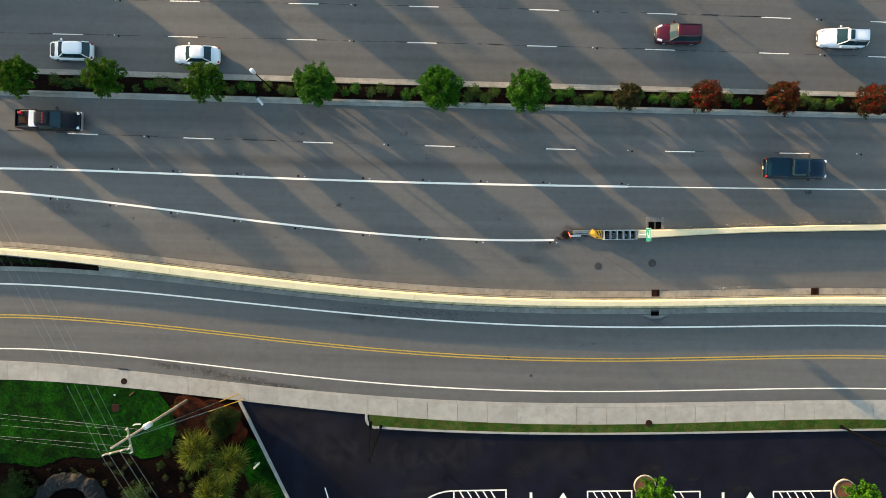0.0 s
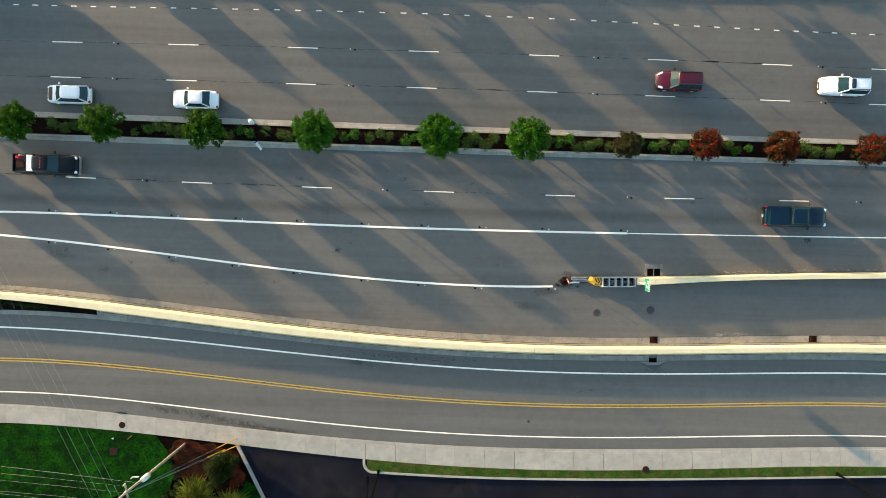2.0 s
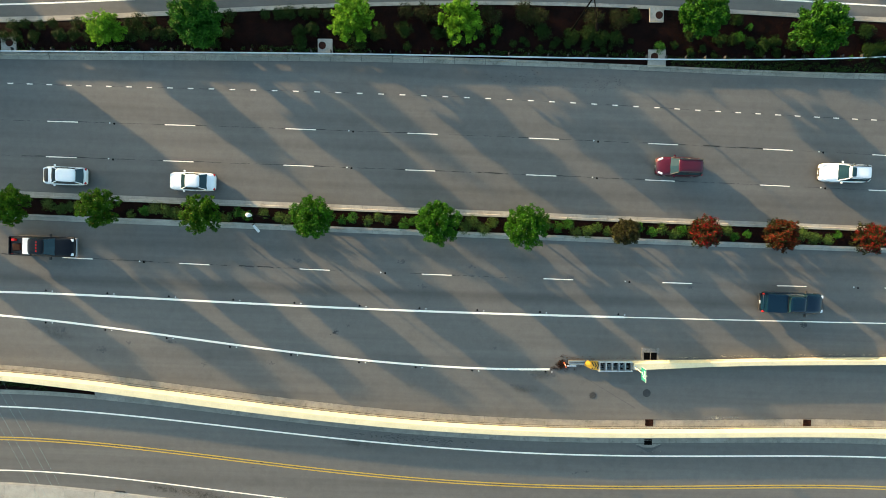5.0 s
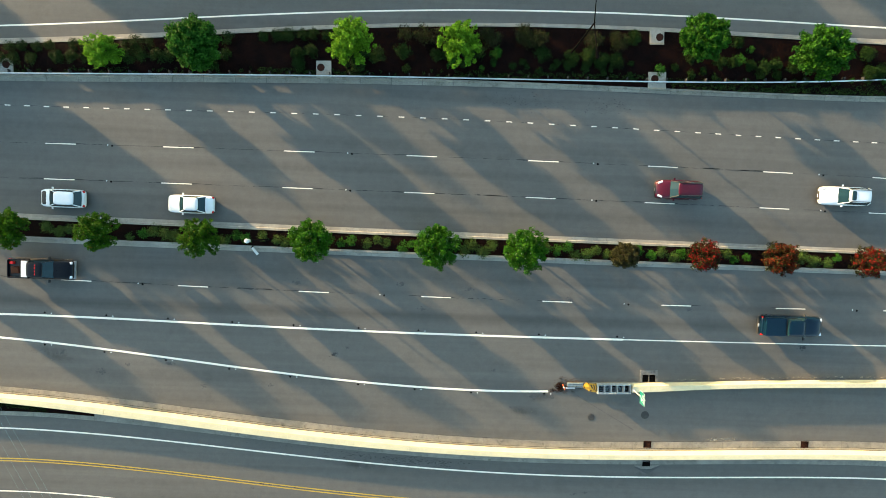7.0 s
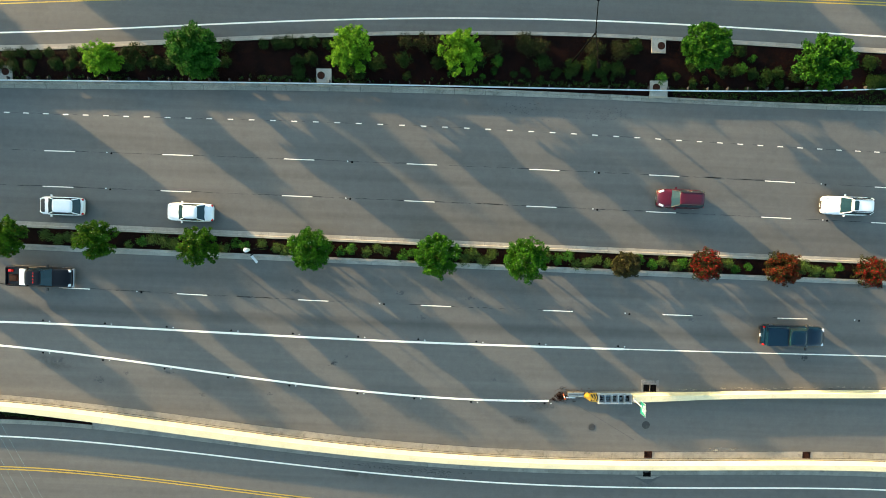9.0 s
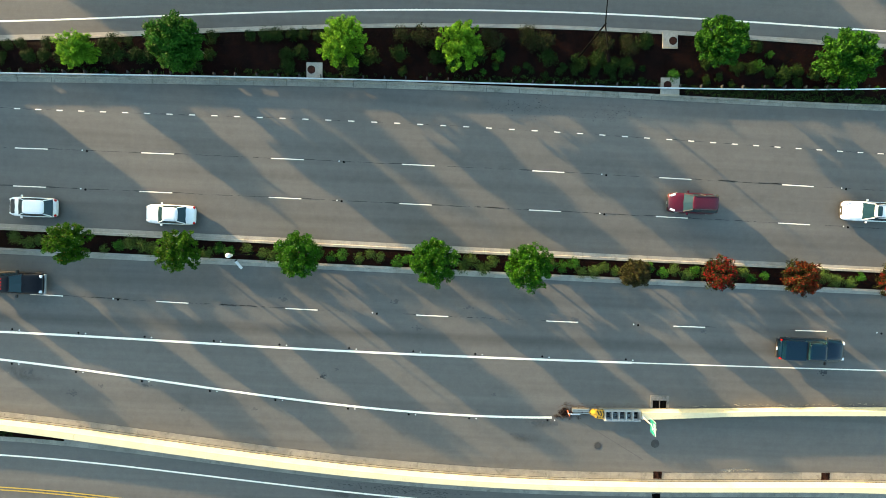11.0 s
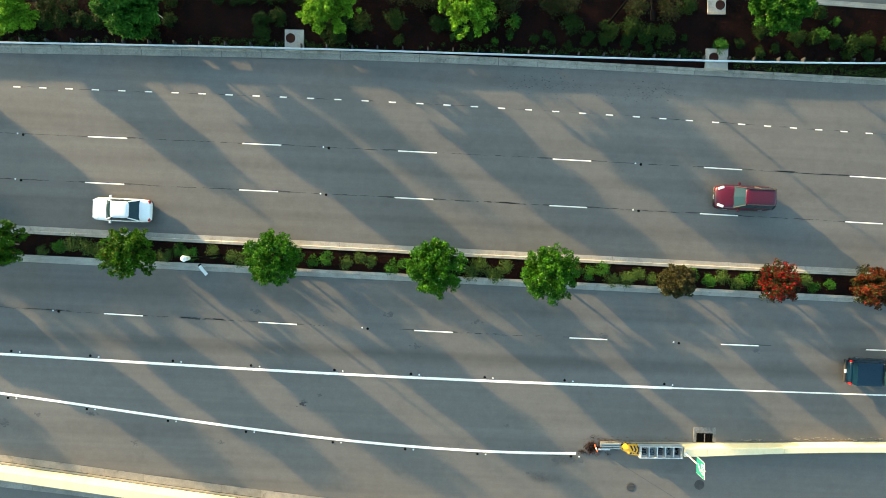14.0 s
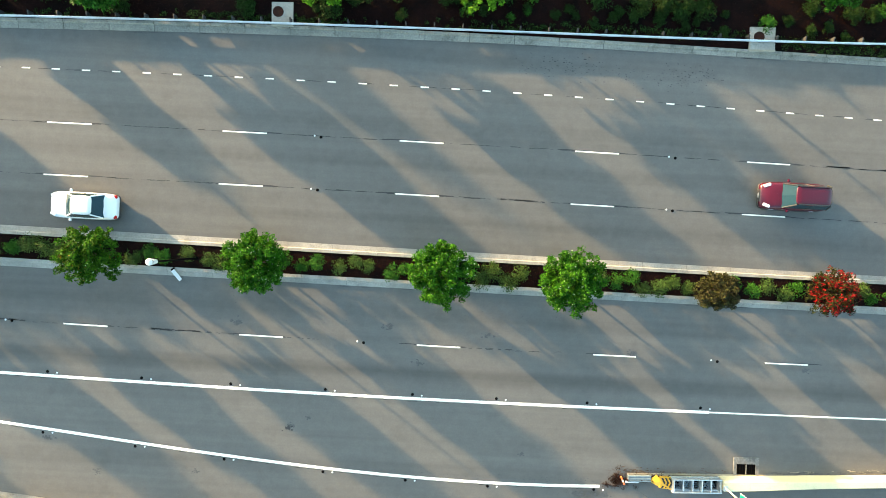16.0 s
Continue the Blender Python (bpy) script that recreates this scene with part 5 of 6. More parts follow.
def crossarm(z, a, b):
    d = (Vector(b) - Vector(a))
    m = Matrix.Translation((Vector(a) + Vector(b)) / 2 + Vector((0, 0, z))) @ Matrix.Rotation(math.atan2(d.y, d.x), 4, "Z")
    arm = part("crossarm", box(bmn(), (0, 0, 0), (d.length, 0.11, 0.13), m, bevel=0.012), WOOD, up)
    for k in (0.04, 0.30, 0.70, 0.96):
        p = Vector(a).lerp(Vector(b), k) + Vector((0, 0, z))
        bm = rod(bmn(), p + Vector((0, 0, 0.06)), p + Vector((0, 0, 0.30)), 0.06, 0.03, 8)
        part("insulator", bm, PORCELAIN, arm)
    return [Vector(a).lerp(Vector(b), k) + Vector((0, 0, z + 0.3)) for k in (0.04, 0.30, 0.70, 0.96)]


ends1 = crossarm(10.9, (-1.20, -1.02, 0), (0.95, -0.50, 0))
ends2 = crossarm(10.0, (0.15, 0.80, 0), (0.55, -1.25, 0))
bm = bmn()
rod(bm, (0.30, 0.05, 7.0), (0.30, 0.05, 7.75), 0.25, 0.25, 18)
bmesh.ops.create_uvsphere(bm, u_segments=18, v_segments=8, radius=0.25, matrix=Matrix.Translation((0.30, 0.05, 7.75)) @ Matrix.Diagonal((1, 1, 0.35, 1)))
can = part("transformer", bm, GREYMETAL, up, "pale grey transformer can", smooth=True)
for dx in (-0.12, 0.12):
    part("bushing", rod(bmn(), (0.30 + dx, 0.05, 7.82), (0.30 + dx * 1.3, 0.05, 8.08), 0.05, 0.03, 8), PORCELAIN, can)
part("bracket", box(bmn(), (-0.25, 0.35, 7.9), (0.55, 0.08, 0.08), bevel=0.01), GREYMETAL, up)
part("cutout", rod(bmn(), (-0.45, 0.35, 7.9), (-0.45, 0.35, 8.25), 0.06, 0.04, 8), PORCELAIN, up)


def wire(name, a, b, sag, r=0.012, material=CABLE, parent=None):
    a, b = Vector(a), Vector(b)
    bm = bmn()
    n = 14
    pts = [a.lerp(b, i / n) - Vector((0, 0, sag * 4 * (i / n) * (1 - i / n))) for i in range(n + 1)]
    d = (b - a).normalized()
    u = d.orthogonal().normalized()
    w = d.cross(u)
    rings = [[bm.verts.new(p + (u * math.cos(k * 1.2566) + w * math.sin(k * 1.2566)) * r) for k in range(5)] for p in pts]
    for p, q in zip(rings, rings[1:]):
        for k in range(5):
            bm.faces.new((p[k], p[(k + 1) % 5], q[(k + 1) % 5], q[k]))
    bm.faces.new(rings[0][::-1]), bm.faces.new(rings[-1])
    return part(name, bm, material, parent)


for p in ends1:
    wire("cable", p, p + Vector((-22, 42, 0.6)), 0.9, 0.005, parent=up)
    wire("cable", p, p + Vector((17, -32, -0.5)), 0.7, 0.007, parent=up)
for p, aside in zip(ends2, (4.2, 4.0, 3.6, 5.0)):
    wire("cable", p, p + Vector((-46, aside, 0.4)), 0.8, 0.005, parent=up)
wire("cable", (0, 0.1, 8.4), (-46, 5.2, 8.6), 0.7, 0.008, parent=up)
for tip in ((4.0, -0.6, 0), (5.7, 0.0, 0), (5.2, 0.55, 0)):
    top = Vector((0.06, -0.08, 10.3))
    wire("guy_wire", top, tip, 0.0, 0.008, parent=up)
    d = (top - Vector(tip)).normalized()
    part("guy_guard", rod(bmn(), tip, Vector(tip) + d * 2.3, 0.045, 0.04, 8), YPLASTIC, up, "yellow plastic guard on the guy wire")

# ---- planting beside the car park ----
def palm(x, y, r, h, seed, label):
    g = np.random.default_rng(seed)
    root = empty("palm", label, "palm", "palms beside the car park", at=(x, y, 0.03))
    bm = rod(bmn(), (0, 0, 0), (0.05, 0.03, h * 0.55), 0.20, 0.15, 10)
    rod(bm, (0.05, 0.03, h * 0.55), (0.02, 0.05, h), 0.16, 0.20, 10)
    part("trunk", bm, BARK, root)
    v, f = [], []
    for i in range(64):
        a = i * 2.399 + g.normal(0, 0.15)
        e = 1.3 - 1.7 * (i / 64) + g.normal(0, 0.16)
        L = r * g.uniform(0.7, 1.12)
        base = Vector((0, 0, h))
        d = Vector((math.cos(a) * math.cos(e), math.sin(a) * math.cos(e), math.sin(e)))
        hub = base + d * L * 0.45
        side = Vector((-math.sin(a), math.cos(a), 0))
        k = len(v)
        v += [base + side * 0.015, base - side * 0.015, hub - side * 0.015, hub + side * 0.015]
        f.append((k, k + 1, k + 2, k + 3))
        upv = side.cross(d)
        for j in range(19):
            b = (j - 9) * 0.17 + g.normal(0, 0.05)
            q = (d * math.cos(b) + side * math.sin(b)).normalized()
            tip = hub + q * L * 0.62 * g.uniform(0.7, 1.08) - Vector((0, 0, 0.24 * L * g.uniform(0.3, 1.3)))
            w = q.cross(upv) * 0.032
            mid = hub.lerp(tip, 0.5) + Vector((0, 0, 0.03))
            k = len(v)
            v += [hub, mid + w, tip, mid - w]
            f.append((k, k + 1, k + 2, k + 3))
    leaf_object("fronds", [(np.array([tuple(p) for p in v]), np.array(f), PALM)], root)
    return root


palm(-24.4, -34.1, 2.15, 2.4, 61, "fan palm with yellow-green fronds in the mulch bed")
palm(-21.35, -35.5, 2.1, 2.2, 62, "fan palm with darker fronds in the mulch bed")
palm(-22.8, -38.0, 2.1, 2.4, 63, "fan palm with yellow-green fronds in the mulch bed")
palm(-18.9, -39.2, 1.5, 1.4, 64, "low fan palm beside the car park kerb")
row = "shrubs of the planting bed"
big = shrub(CONIFER, "dense feathery conifer bush with yellowing tips beside the entrance kerb", 71, 1.15, 1.5, 3900, 0.16, row, DARKSHRUB)
big.matrix_basis = pose(-22.35, -31.7, 0.03) @ Matrix.Diagonal((1.15, 1.35, 1.6, 1))
plant(big, -22.8, -32.9, 0.03, 120, 0.85)
plant(big, -21.6, -31.2, 0.03, 220, 0.8)
bed = shrub(SHRUB, "pale green shrub in the mulch bed", 72, 1.1, 1.3, 1300, 0.15, row)
bed.matrix_basis = pose(-31.2, -38.8, 0.03)
grey = shrub(DARKSHRUB, "loose dark shrub beside the boulder", 73, 1.7, 2.2, 2600, 0.16, row, SHRUB)
grey.matrix_basis = pose(-43.2, -38.4, 0.03)
tuft = shrub(TAN, "small dry tuft in the mulch bed", 74, 0.25, 0.3, 110, 0.09, row, SHRUB)
tuft.matrix_basis = pose(-33.6, -36.9, 0.03)
for i in range(58):
    x = rs.uniform(-44, -25.5)
    y = rs.uniform(-39.5, lawn_edge(x) - 0.5)
    if y > -40.5 and not (-41 < x < -35 and y < -37.2):
        plant(tuft, x, y, 0.03, rs.uniform(0, 360), rs.uniform(0.6, 1.5))
for x, y in ((-28.0, -31.3), (-27.4, -30.2), (-27.2, -34.0), (-26.8, -35.6), (-25.9, -36.6), (-27.5, -32.2), (-27.3, -33.1), (-27.6, -34.7), (-28.4, -35.2), (-29.0, -36.2), (-26.3, -37.4)):
    plant(dark[1], x, y, 0.03, rs.uniform(0, 360), rs.uniform(0.4, 0.7))


def rock_border(x, y):
    """A low bank of weathered rock that rings a mound of mulch."""
    root = empty("rock_border", "low curved border of grey rock round dark mulch", "rock border", at=(x, y, 0.03))
    n, m = 132, 22
    verts, faces = [], []
    for i in range(n):
        a = 2 * math.pi * i / n
        for j in range(m):
            b = 2 * math.pi * j / m
            p = Vector((math.cos(a) * (3.15 + 0.78 * math.cos(b)), math.sin(a) * (3.05 + 0.78 * math.cos(b)), 0.62 * math.sin(b)))
            k = 0.30 * noise.noise(p * 0.9) + 0.14 * noise.noise(p * 3.2) + 0.06 * noise.noise(p * 9.0)
            verts.append(p + Vector((math.cos(a) * math.cos(b), math.sin(a) * math.cos(b), math.sin(b))) * k)
            faces.append((i * m + j, (i + 1) % n * m + j, (i + 1) % n * m + (j + 1) % m, i * m + (j + 1) % m))
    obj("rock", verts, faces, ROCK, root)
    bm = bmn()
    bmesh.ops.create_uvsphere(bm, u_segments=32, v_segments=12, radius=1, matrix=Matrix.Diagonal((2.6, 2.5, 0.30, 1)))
    part("mulch", bm, BEDSOIL, root, "red-brown mulch darkened as if in shade", smooth=True)
    return root


rock_border(-38.2, -40.75)
ms = empty("marker_sign", "small white marker plate standing in the grass", "marker", at=(-19.55, -36.2, 0.07))
part("plate", box(bmn(), (0, 0, 0.42), (0.85, 0.03, 0.30), pose(0, 0, 0, 35, 0, 42), bevel=0.008), SIGNWHITE, ms)
part("stake", rod(bmn(), (0, 0, 0), (0, 0.02, 0.45), 0.02, 0.02, 6), GREYMETAL, ms)

# ---- car park: round tree islands and painted marks ----
def tree_island(x, y, seed, label):
    root = empty("tree_island", label, "tree island", "tree islands of the car park", at=(x, y, 0))
    bm = bmn()
    n = 36
    for i in range(n):
        a, b = 2 * math.pi * i / n, 2 * math.pi * (i + 1) / n
        ring = []
        for t in (a, b):
            ring.append([bm.verts.new((r * math.cos(t), r * math.sin(t), z)) for r, z in ((1.12, 0), (1.11, 0.15), (1.03, 0.16), (1.02, 0))])
        for j in range(4):
            bm.faces.new((ring[0][j], ring[0][(j + 1) % 4], ring[1][(j + 1) % 4], ring[1][j]))
    bmesh.ops.remove_doubles(bm, verts=bm.verts, dist=0.002)
    part("kerb_ring", bm, WALK, root)
    part("gravel", disc(bmn(), 0, 0, 0.0, 1.025, 0.12, 36), TERRACOTTA, root)
    return root


tree_island(19.55, -39.2, 1, "round concrete-edged island filled with red gravel")
tree_island(39.75, -39.95, 2, "round concrete-edged island filled with red gravel")
row = "trees of the car park"
c1 = place(tree("tree", 1.75, 3.6, LEAF, "young green tree in a round gravel island", 81, n=8000, leaf=0.21, ragged=0.2, limbs=70, clump=0.07, group=row, accent=LIME, share=0.12), 19.75, -39.15, 0.1)
plant(c1, 39.85, -39.9, 0.1, 130, 1.05)


def hatch(x0, x1, y, label):
    root = empty("hatching", label, "road marking", kind="structure")
    bar = lambda pts: obj("stripe", [(a, b, 0.006) for a, b in pts], [(0, 1, 2, 3)], WHITE, root)
    bar(((x0, y - 0.14), (x1, y - 0.14), (x1, y), (x0, y)))
    bar(((x1 - 0.14, y - 3), (x1, y - 3), (x1, y - 0.14), (x1 - 0.14, y - 0.14)))
    bar(((x0, y - 3), (x0 + 0.14, y - 3), (x0 + 0.14, y - 0.14), (x0, y - 0.14)))
    x = x0 + 0.6
    while x < x1 - 1.6:
        bar(((x + 1.7, y - 3), (x + 1.84, y - 3), (x + 0.14, y - 0.14), (x, y - 0.14)))
        x += 0.78
    return root


for k in range(8):
    a, b = math.pi / 2 + k * math.pi / 22, math.pi / 2 + (k + 1) * math.pi / 22
    structure(obj("painted_arc", [(0.3 + 4.0 * r * math.cos(t), -42.2 + 2.85 * r * math.sin(t), 0.006) for t, r in ((a, 1.0), (b, 1.0), (b, 0.955), (a, 0.955))], [(0, 1, 2, 3)], WHITE), "curved white edge of the hatched area", "road marking")
hatch(0.2, 5.6, -39.35, "white hatched area painted on dark asphalt")
hatch(13.7, 18.3, -39.62, "white hatched area painted on dark asphalt")
hatch(20.9, 25.2, -39.80, "white hatched area painted on dark asphalt")
hatch(32.5, 38.5, -39.94, "white hatched area painted on dark asphalt")
for x, y in ((8.05, -39.7), (27.47, -40.02)):
    structure(obj("painted_bar", [(x - 0.14, y - 1.8, 0.006), (x + 0.14, y - 1.8, 0.006), (x + 0.14, y, 0.006), (x - 0.14, y, 0.006)], [(0, 1, 2, 3)], WHITE), "white painted bar on dark asphalt", "road marking")
for x, y in ((11.3, -39.75), (30.22, -39.98)):
    structure(obj("arrow_head", [(x - 0.75, y - 1.15, 0.006), (x + 0.75, y - 1.15, 0.006), (x, y, 0.006)], [(0, 1, 2)], WHITE), "white painted arrow head on dark asphalt", "road marking")
structure(obj("stall_line", [(-12.75, -38.9, 0.006), (-12.2, -40.8, 0.006), (-12.08, -40.8, 0.006), (-12.63, -38.9, 0.006)], [(0, 1, 2, 3)], WHITE), "white painted stall line on dark asphalt", "road marking")


# ---- cars ----
def cabin(parent, x0, x1, w0, z0, x2, x3, w1, z1):
    """Glass round a cabin: rear and front at the belt, rear and front at the roof; each pane by itself."""
    t = 0.015

    def pane(name, a, b, c, d, bow):
        bm = bmn()
        n = (Vector(b) - Vector(a)).cross(Vector(d) - Vector(a)).normalized()
        m1, m2 = (Vector(a) + Vector(b)) / 2 + Vector(bow), (Vector(c) + Vector(d)) / 2 + Vector(bow) * 0.6
        rim = [Vector(a), m1, Vector(b), Vector(c), m2, Vector(d)]
        out = [bm.verts.new(p) for p in rim]
        inn = [bm.verts.new(p - n * t) for p in rim]
        bm.faces.new((out[0], out[1], out[4], out[5]))
        bm.faces.new((out[1], out[2], out[3], out[4]))
        for q in range(6):
            bm.faces.new((out[q], out[(q + 1) % 6], inn[(q + 1) % 6], inn[q]))
        bm.faces.new((inn[0], inn[1], inn[4], inn[5]))
        bm.faces.new((inn[1], inn[2], inn[3], inn[4]))
        return part(name, bm, GLASS, parent)

    pane("windscreen", (x1, -w0, z0), (x1, w0, z0), (x3, w1, z1), (x3, -w1, z1), (0.09, 0, 0))
    pane("rear_window", (x0, w0, z0), (x0, -w0, z0), (x2, -w1, z1), (x2, w1, z1), (-0.05, 0, 0))
    for sg in (-1, 1):
        pane("side_window", (x0, sg * w0, z0), (x1, sg * w0, z0), (x3, sg * w1, z1), (x2, sg * w1, z1), (0, sg * 0.02, 0))
    part("cabin_floor", box(bmn(), ((x0 + x1) / 2, 0, z0 - 0.02), (x1 - x0 - 0.3, w0 * 1.8, 0.03)), TRIM, parent)
    for sg in (-1, 1):
        part("seat", box(bmn(), ((x0 + x1) / 2 + 0.25, sg * w0 * 0.5, z0 + 0.15), (0.22, w0 * 0.6, 0.40), bevel=0.05), TRIM, parent)


def wheels(root, xs, half, r=0.33):
    for x in xs:
        for s in (-1, 1):
            w = part("wheel", rod(bmn(), (x, s * (half - 0.20), r), (x, s * (half - 0.02), r), r, r, 20), TYRE, root)
            part("rim", rod(bmn(), (x, s * (half - 0.06), r), (x, s * (half - 0.005), r), r * 0.66, r * 0.62, 14), RIM, w)


def shell(name, parent, material, L, W, zb, tops, nose=3.2, n=22, crown=0.04):
    """A rounded car body: the plan is a soft rectangle, the upper line runs through tops, (share of the length from the tail, height)."""
    rows = []
    bm = bmn()
    for i in range(n + 1):
        u = -math.cos(math.pi * i / n)
        k = max(0.0, 1 - abs(u) ** (nose * 2)) ** (1 / nose)
        w = W / 2 * (0.50 + 0.50 * k)
        zt = float(np.interp((u + 1) / 2, [q for q, _ in tops], [q for _, q in tops])) - 0.10 * (1 - k)
        z0 = zb + 0.14 * (1 - k)
        prof = []
        for j in range(20):
            a = 2 * math.pi * j / 20 + math.pi / 20
            c, q = math.cos(a), math.sin(a)
            y = math.copysign(abs(c) ** 0.42, c) * w
            z = math.copysign(abs(q) ** 0.42, q)
            prof.append(bm.verts.new((u * L / 2, y * (1 - 0.06 * max(0.0, z)), (z0 + zt) / 2 + z * (zt - z0) / 2 + (crown * (1 - (y / w) ** 2) if z > 0 else 0))))
        rows.append(prof)
    for p, q in zip(rows, rows[1:]):
        for j in range(20):
            bm.faces.new((p[j], p[(j + 1) % 20], q[(j + 1) % 20], q[j]))
    bm.faces.new(rows[0]), bm.faces.new(rows[-1])
    return part(name, bm, material, parent, smooth=True)


def roof_panel(parent, material, x0, x1, w, z, name="roof", label=""):
    """A domed roof with rounded corners and a folded rim."""
    bm = bmn()
    rings = []
    c, h = (x0 + x1) / 2, (x1 - x0) / 2
    for k, dz in ((1.0, -0.05), (1.0, 0.0), (0.94, 0.035), (0.7, 0.06), (0.35, 0.07)):
        ring = []
        for j in range(28):
            a = 2 * math.pi * j / 28
            cx, cy = math.cos(a), math.sin(a)
            ring.append(bm.verts.new((c + h * k * math.copysign(abs(cx) ** 0.35, cx), w * k * math.copysign(abs(cy) ** 0.35, cy), z + dz)))
        rings.append(ring)
    for p, q in zip(rings, rings[1:]):
        for j in range(28):
            bm.faces.new((p[j], p[(j + 1) % 28], q[(j + 1) % 28], q[j]))
    bm.faces.new(rings[-1]), bm.faces.new(rings[0])
    return part(name, bm, material, parent, label, smooth=True)


def car(name, paint, label, L, W, belt, roof, cab, glassroof, rails=False, bonnet_black=False, sunroof=False, boot=0.0):
    root = empty(name, label, "car")
    h, w = L / 2, W / 2
    x0, x1 = cab
    x2, x3 = glassroof
    at = lambda x: (x + h) / L
    shell("body", root, paint, L, W, 0.22, ((0.0, belt * 0.84), (0.05, belt * 0.95 - boot), (at(x0), belt), (at(x1), belt * 1.0), (at(x1) + 0.10, belt * 0.93), (0.93, belt * 0.80), (1.0, belt * 0.62)))
    shell("skirt", root, TRIM, L + 0.07, W + 0.05, 0.20, ((0.0, 0.46), (1.0, 0.46)), crown=0.0)
    cabin(root, x0, x1, w * 0.86, belt - 0.02, x2, x3, w * 0.66, roof - 0.03)
    roof_panel(root, paint, x2 - 0.07, x3 + 0.06, w * 0.695, roof - 0.02)
    for s in (-1, 1):
        for a, b in ((x1 - 0.02, x3), (x0 + 0.05, x2)):
            part("pillar", rod(bmn(), (a, s * w * 0.86, belt), (b, s * w * 0.67, roof - 0.02), 0.05, 0.045, 8), paint if paint is WPAINT else TRIM, root)
        part("pillar", rod(bmn(), ((x0 + x1) / 2, s * w * 0.875, belt), ((x2 + x3) / 2, s * w * 0.68, roof - 0.02), 0.04, 0.04, 8), TRIM, root)
        bm = box(bmn(), (0, 0, 0), (0.46, 0.20, 0.14), pose(h - 0.36, s * w * 0.72, belt * 0.775, 0, 10, -s * 22), bevel=0.05)
        part("headlight", bm, LAMPW, root)
        part("tail_light", box(bmn(), (-h + 0.10, s * w * 0.74, belt * 0.72), (0.16, 0.24, 0.18), bevel=0.05), LAMPR, root)
        part("mirror", box(bmn(), (x1 - 0.34, s * (w + 0.07), belt + 0.04), (0.16, 0.20, 0.13), bevel=0.05), paint, root)
        part("sill", box(bmn(), (0, s * (w - 0.03), 0.27), (L * 0.52, 0.08, 0.12), bevel=0.03), TRIM, root, "dark sill below the doors")
        if rails:
            part("roof_rail", box(bmn(), ((x2 + x3) / 2, s * w * 0.62, roof + 0.05), (x3 - x2 - 0.15, 0.06, 0.05), bevel=0.015), TRIM, root, "dark roof rail")
    if sunroof:
        roof_panel(root, GLASS, x3 - 0.62, x3 - 0.18, w * 0.50, roof + 0.035, "sunroof", "dark glass sunroof")
    if bonnet_black:
        roof_panel(root, TRIM, x1 + 0.05, h - 0.30, w * 0.72, belt * 0.90, "bonnet_panel", "black bonnet panel")
    part("grille", box(bmn(), (h - 0.03, 0, belt * 0.52), (0.10, W * 0.46, 0.16), bevel=0.03), TRIM, root)
    part("number_plate", box(bmn(), (h + 0.01, 0, belt * 0.40), (0.03, 0.32, 0.14), bevel=0.008), SIGNWHITE, root)
    wheels(root, (-h + 0.92, h - 0.92), w)
    return root


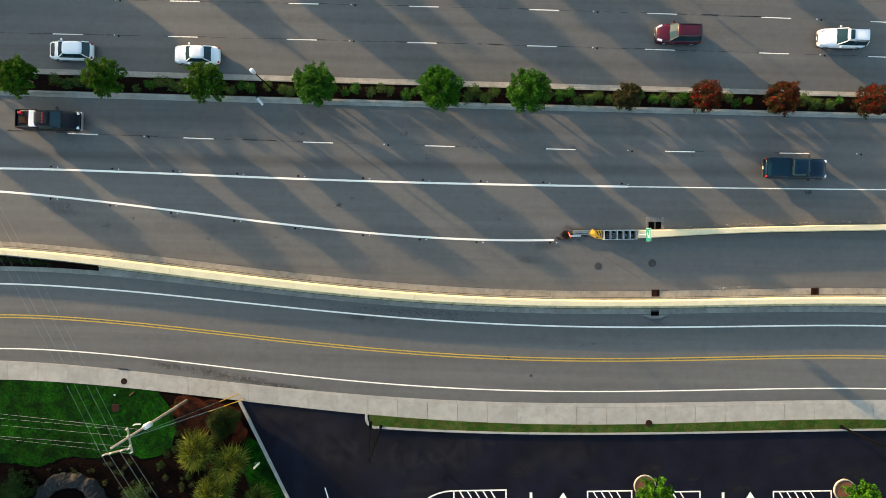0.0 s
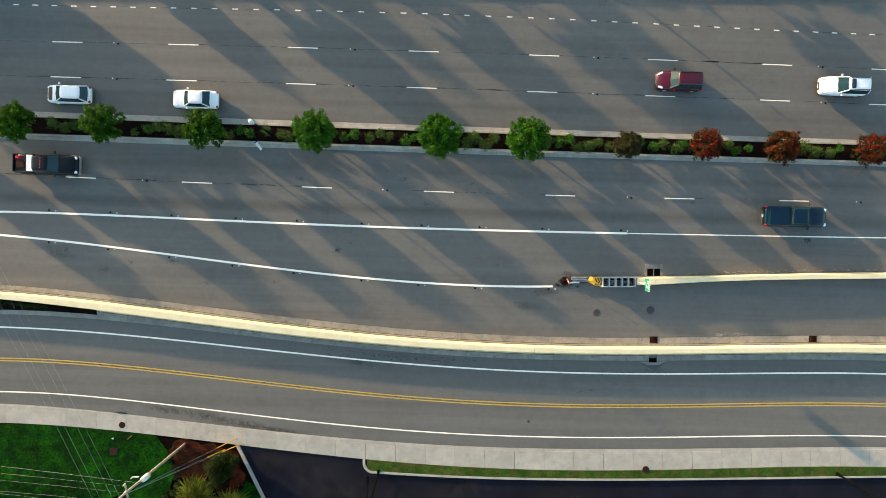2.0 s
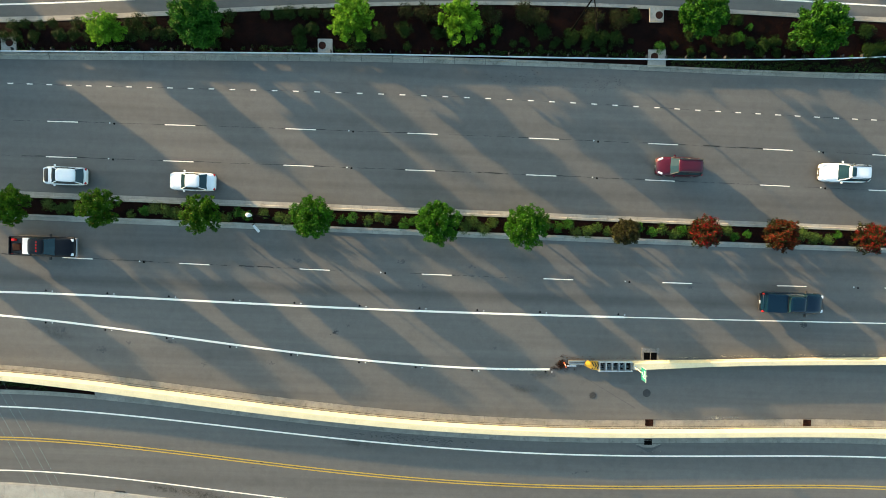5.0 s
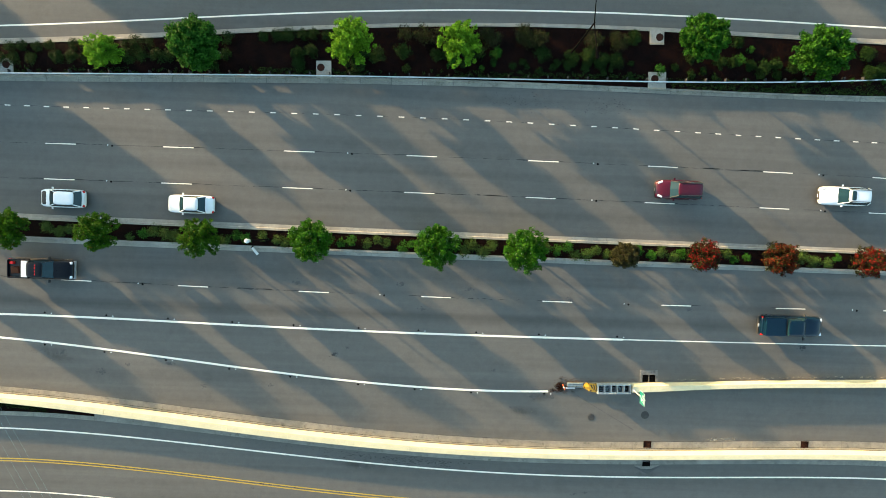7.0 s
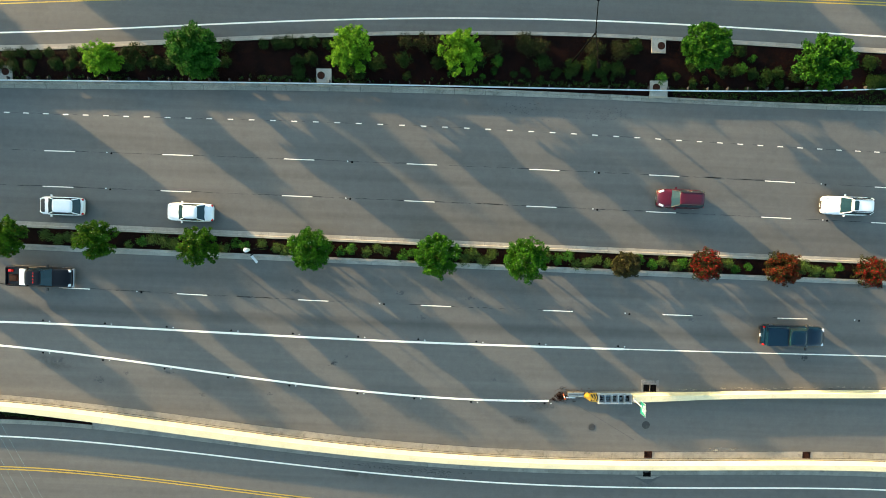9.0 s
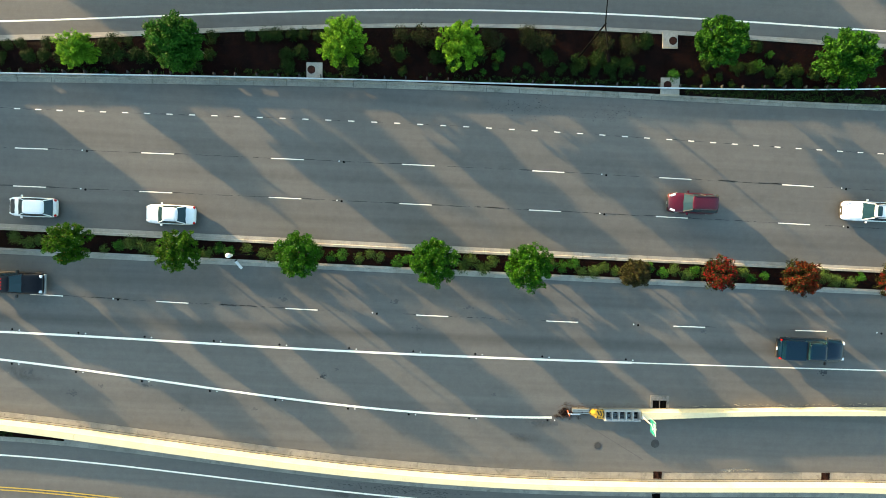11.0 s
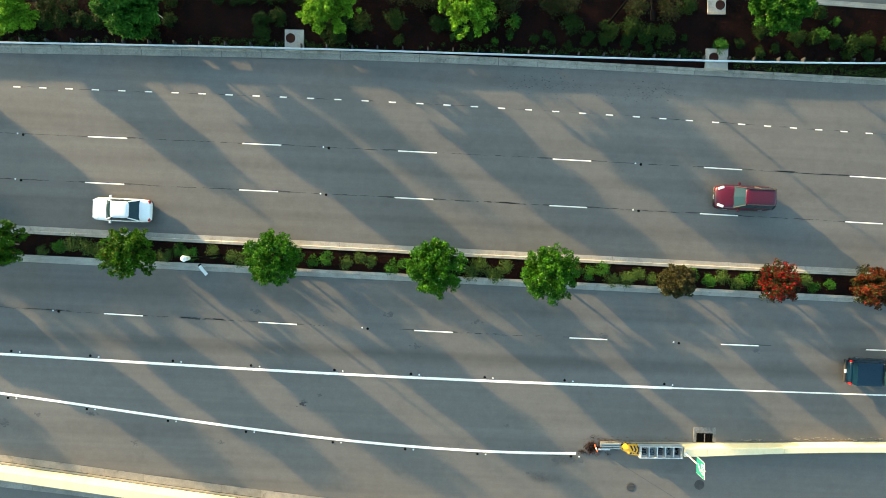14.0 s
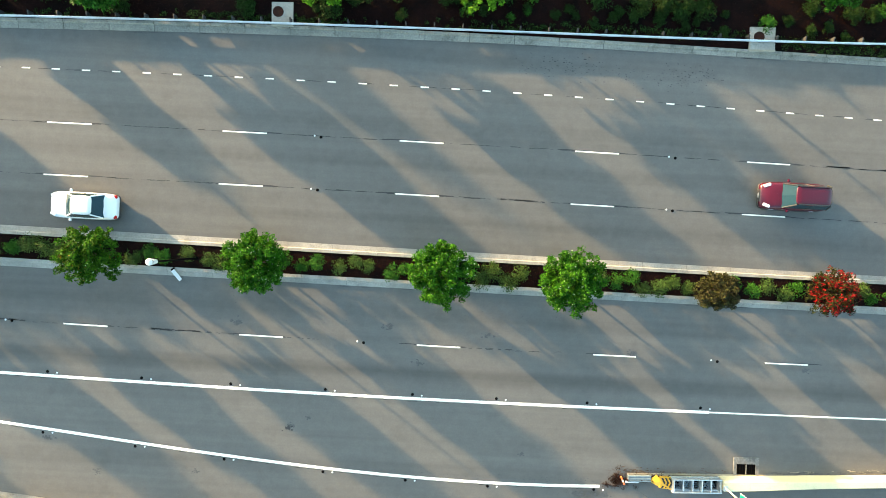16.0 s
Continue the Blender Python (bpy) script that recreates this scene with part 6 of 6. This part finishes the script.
def pickup(name, paint, label, L, W, covered):
    root = empty(name, label, "pickup truck")
    h, w, belt, roof = L / 2, W / 2, 1.12, 1.78
    shell("body", root, paint, L, W, 0.36, ((0.0, 1.00), (0.04, 1.05), (0.45, 1.05), (0.60, belt), (0.86, belt * 0.96), (0.95, belt * 0.88), (1.0, belt * 0.74)), nose=4.5, crown=0.03)
    cabin(root, -0.85, 1.30, w * 0.88, belt - 0.06, -0.75, 0.62, w * 0.72, roof - 0.03)
    roof_panel(root, paint, -0.83, 0.70, w * 0.745, roof - 0.02)
    for i in range(4):
        if covered:
            part("roof_rib", box(bmn(), (-0.06, (i - 1.5) * w * 0.34, roof + 0.03), (1.2, 0.05, 0.02)), paint, root)
        else:
            part("marker_light", box(bmn(), (0.05, (i - 1.5) * w * 0.30, roof + 0.04), (0.10, 0.16, 0.05), bevel=0.015), LAMPR, root, "small red marker light")
    bl = h - 1.05
    xc = -h + bl / 2 + 0.12
    part("skirt", box(bmn(), (0, 0, 0.52), (L * 0.93, W + 0.04, 0.18), bevel=0.05), TRIM, root, "black lower skirt")
    if covered:
        # A black block fills the gap and stands for the shade in it.
        part("cab_gap", box(bmn(), (-0.93, 0, 1.30), (0.30, w * 1.62, 0.42), bevel=0.03), TRIM, root, "black block for the shaded gap between canopy and cab")
        part("bed_cover", box(bmn(), (xc, 0, 1.30), (bl, w * 1.78, 0.5), bevel=0.07), paint, root, "bed closed by a canopy of the same colour")
    else:
        part("bed_floor", box(bmn(), (xc, 0, 1.10), (bl, w * 1.55, 0.03)), TRIM, root)
        for s in (-1, 1):
            part("bed_side", box(bmn(), (xc, s * w * 0.88, 1.22), (bl, 0.12, 0.28), bevel=0.03), paint, root)
        part("tailgate", box(bmn(), (-h + 0.08, 0, 1.20), (0.08, w * 1.7, 0.30), bevel=0.02), paint, root)
        part("tool_box", box(bmn(), (xc + bl / 2 - 0.30, 0, 1.30), (0.62, w * 1.60, 0.36), bevel=0.03), WPAINT, root, "white tool box across the bed")
        part("load", box(bmn(), (xc - 0.35, 0.1, 1.22), (0.7, 0.7, 0.2), pose(0, 0, 0, 0, 0, 6), bevel=0.05), RUST, root, "brown load in the bed")
        part("fuel_can", box(bmn(), (xc - 0.6, 0.55, 1.25), (0.35, 0.25, 0.3), bevel=0.04), LAMPR, root, "red can in the bed")
    for s in (-1, 1):
        part("headlight", box(bmn(), (h - 0.20, s * w * 0.70, 0.86), (0.24, 0.26, 0.16), bevel=0.04), LAMPW, root)
        part("tail_light", box(bmn(), (-h + 0.05, s * w * 0.86, 0.95), (0.10, 0.14, 0.30), bevel=0.02), LAMPR, root)
        part("mirror", box(bmn(), (1.0, s * (w + 0.14), 1.22), (0.16, 0.28, 0.20), bevel=0.04), TRIM, root)
        part("pillar", rod(bmn(), (1.27, s * w * 0.87, belt), (0.62, s * w * 0.72, roof - 0.02), 0.05, 0.045, 6), paint, root)
    part("front_bumper", box(bmn(), (h - 0.02, 0, 0.55), (0.20, W * 0.90, 0.24), bevel=0.05), RIM, root, "chrome front bumper")
    part("rear_bumper", box(bmn(), (-h - 0.05, 0, 0.55), (0.18, W * 0.88, 0.18), bevel=0.04), TRIM, root)
    part("number_plate", box(bmn(), (-h - 0.10, 0, 0.66), (0.14, 0.30, 0.05), bevel=0.01), SIGNWHITE, root)
    wheels(root, (-h + 1.15, h - 1.05), w, 0.39)
    return root


place(car("estate_car", WPAINT, "white estate car with dark roof rails and sunroof on the carriageway", 4.80, 1.86, 0.95, 1.55, (-2.22, 0.78), (-1.95, 0.10), rails=True, sunroof=True), 39.5, 5.38, 0.003, 178)
place(car("hatchback", WPAINT, "white hatchback with a black bonnet panel on the inner lane", 4.3, 1.80, 0.94, 1.50, (-2.00, 1.05), (-1.55, 0.25), bonnet_black=True), -36.95, 5.08, 0.003, 178)
place(car("saloon_car", WPAINT, "white saloon car with dark windows on the inner lane", 4.5, 1.80, 0.92, 1.42, (-1.55, 0.95), (-0.95, 0.30)), -24.55, 4.52, 0.003, 178)
place(car("estate_car", RPAINT, "dark red estate car with dark windows on the carriageway", 4.55, 1.88, 0.98, 1.62, (-2.05, 1.0), (-1.82, 0.42), rails=True), 23.2, 5.98, 0.003, 178)
place(pickup("pickup_truck", KPAINT, "black pickup truck with a white tool box in its bed", 6.05, 1.98, False), -39.05, -1.80, 0.003, -2.3)
place(pickup("pickup_truck", BPAINT, "dark teal pickup truck with covered bed", 6.1, 2.02, True), 34.6, -7.50, 0.003, -2)

# ---- an unseen belt of trees, added north of the side road to shade the verge ----
row = "trees north of the side road"
far = place(tree("tree", 2.9, 5.6, DEEP, "dense green tree out of view, added to cast shade", 91, n=5000, leaf=0.34, ragged=0.16, limbs=110, clump=0.085, group=row), -75, 34.5, 0)
far2 = place(tree("tree", 2.6, 5.5, LEAF, "dense green tree out of view, added to cast shade", 92, n=4600, leaf=0.34, ragged=0.18, limbs=110, clump=0.085, group=row), -70.5, 35.5, 0)
x = -66.0
i = 0
while x < 62:
    if not (-56.5 < x < -46.5 or 22 < x < 27.5):
        plant((far, far2)[i % 2], x, 34.5 + rs.uniform(-0.8, 1.2), 0, rs.uniform(0, 360), rs.uniform(0.58, 0.63))
    x += rs.uniform(2.0, 2.7)
    i += 1
# Two taller unseen trees, added for single shade bands further south.
for x in (-36.5, -12.7):
    plant(far2, x, 34.8, 0, 70 + x, 1.0, "tall slender tree out of view, added to cast a shade band").scale = (0.62, 0.62, 1.08)
# Unseen trees added past the lawn's west end to shade the planting bed.
for x, y, k in ((-54.3, -28.3, 1.05), (-57.8, -28.2, 1.1), (-52.6, -30.6, 0.75)):
    plant(far, x, y, 0, rs.uniform(0, 360), k)

# ---- small things of the verge and the lawn ----
mp = empty("marker_stake", "short pale utility marker stake in the mulch", "marker", at=(3.55, 19.29, 0.18))
part("stake", box(bmn(), (0, 0, 0.22), (0.09, 0.07, 0.44), bevel=0.012), GREYMETAL, mp)
part("cap", box(bmn(), (0, 0, 0.46), (0.11, 0.09, 0.05), bevel=0.012), SIGNWHITE, mp)
st = empty("tree_stake", "thin leaning wooden tree stake in the mulch", "stake", at=(-21.2, 18.9, 0.15))
part("stake", rod(bmn(), (0, 0, 0), (-0.45, 0.35, 1.7), 0.035, 0.03, 8), WOOD, st)
lt = empty("litter", "scrap of pale paper lying on the lawn", "litter", at=(-33.61, -29.2, 0.08))
part("scrap", box(bmn(), (0, 0, 0.01), (0.18, 0.13, 0.015), pose(0, 0, 0, 0, 6, 20), bevel=0.005), SIGNWHITE, lt)
lt = empty("litter", "thin brown strip of cardboard lying on the lawn", "litter", at=(-31.91, -29.11, 0.08))
part("strip", box(bmn(), (0, 0, 0.012), (0.62, 0.10, 0.02), pose(0, 0, 0, 0, 0, 38), bevel=0.006), TERRACOTTA, lt)
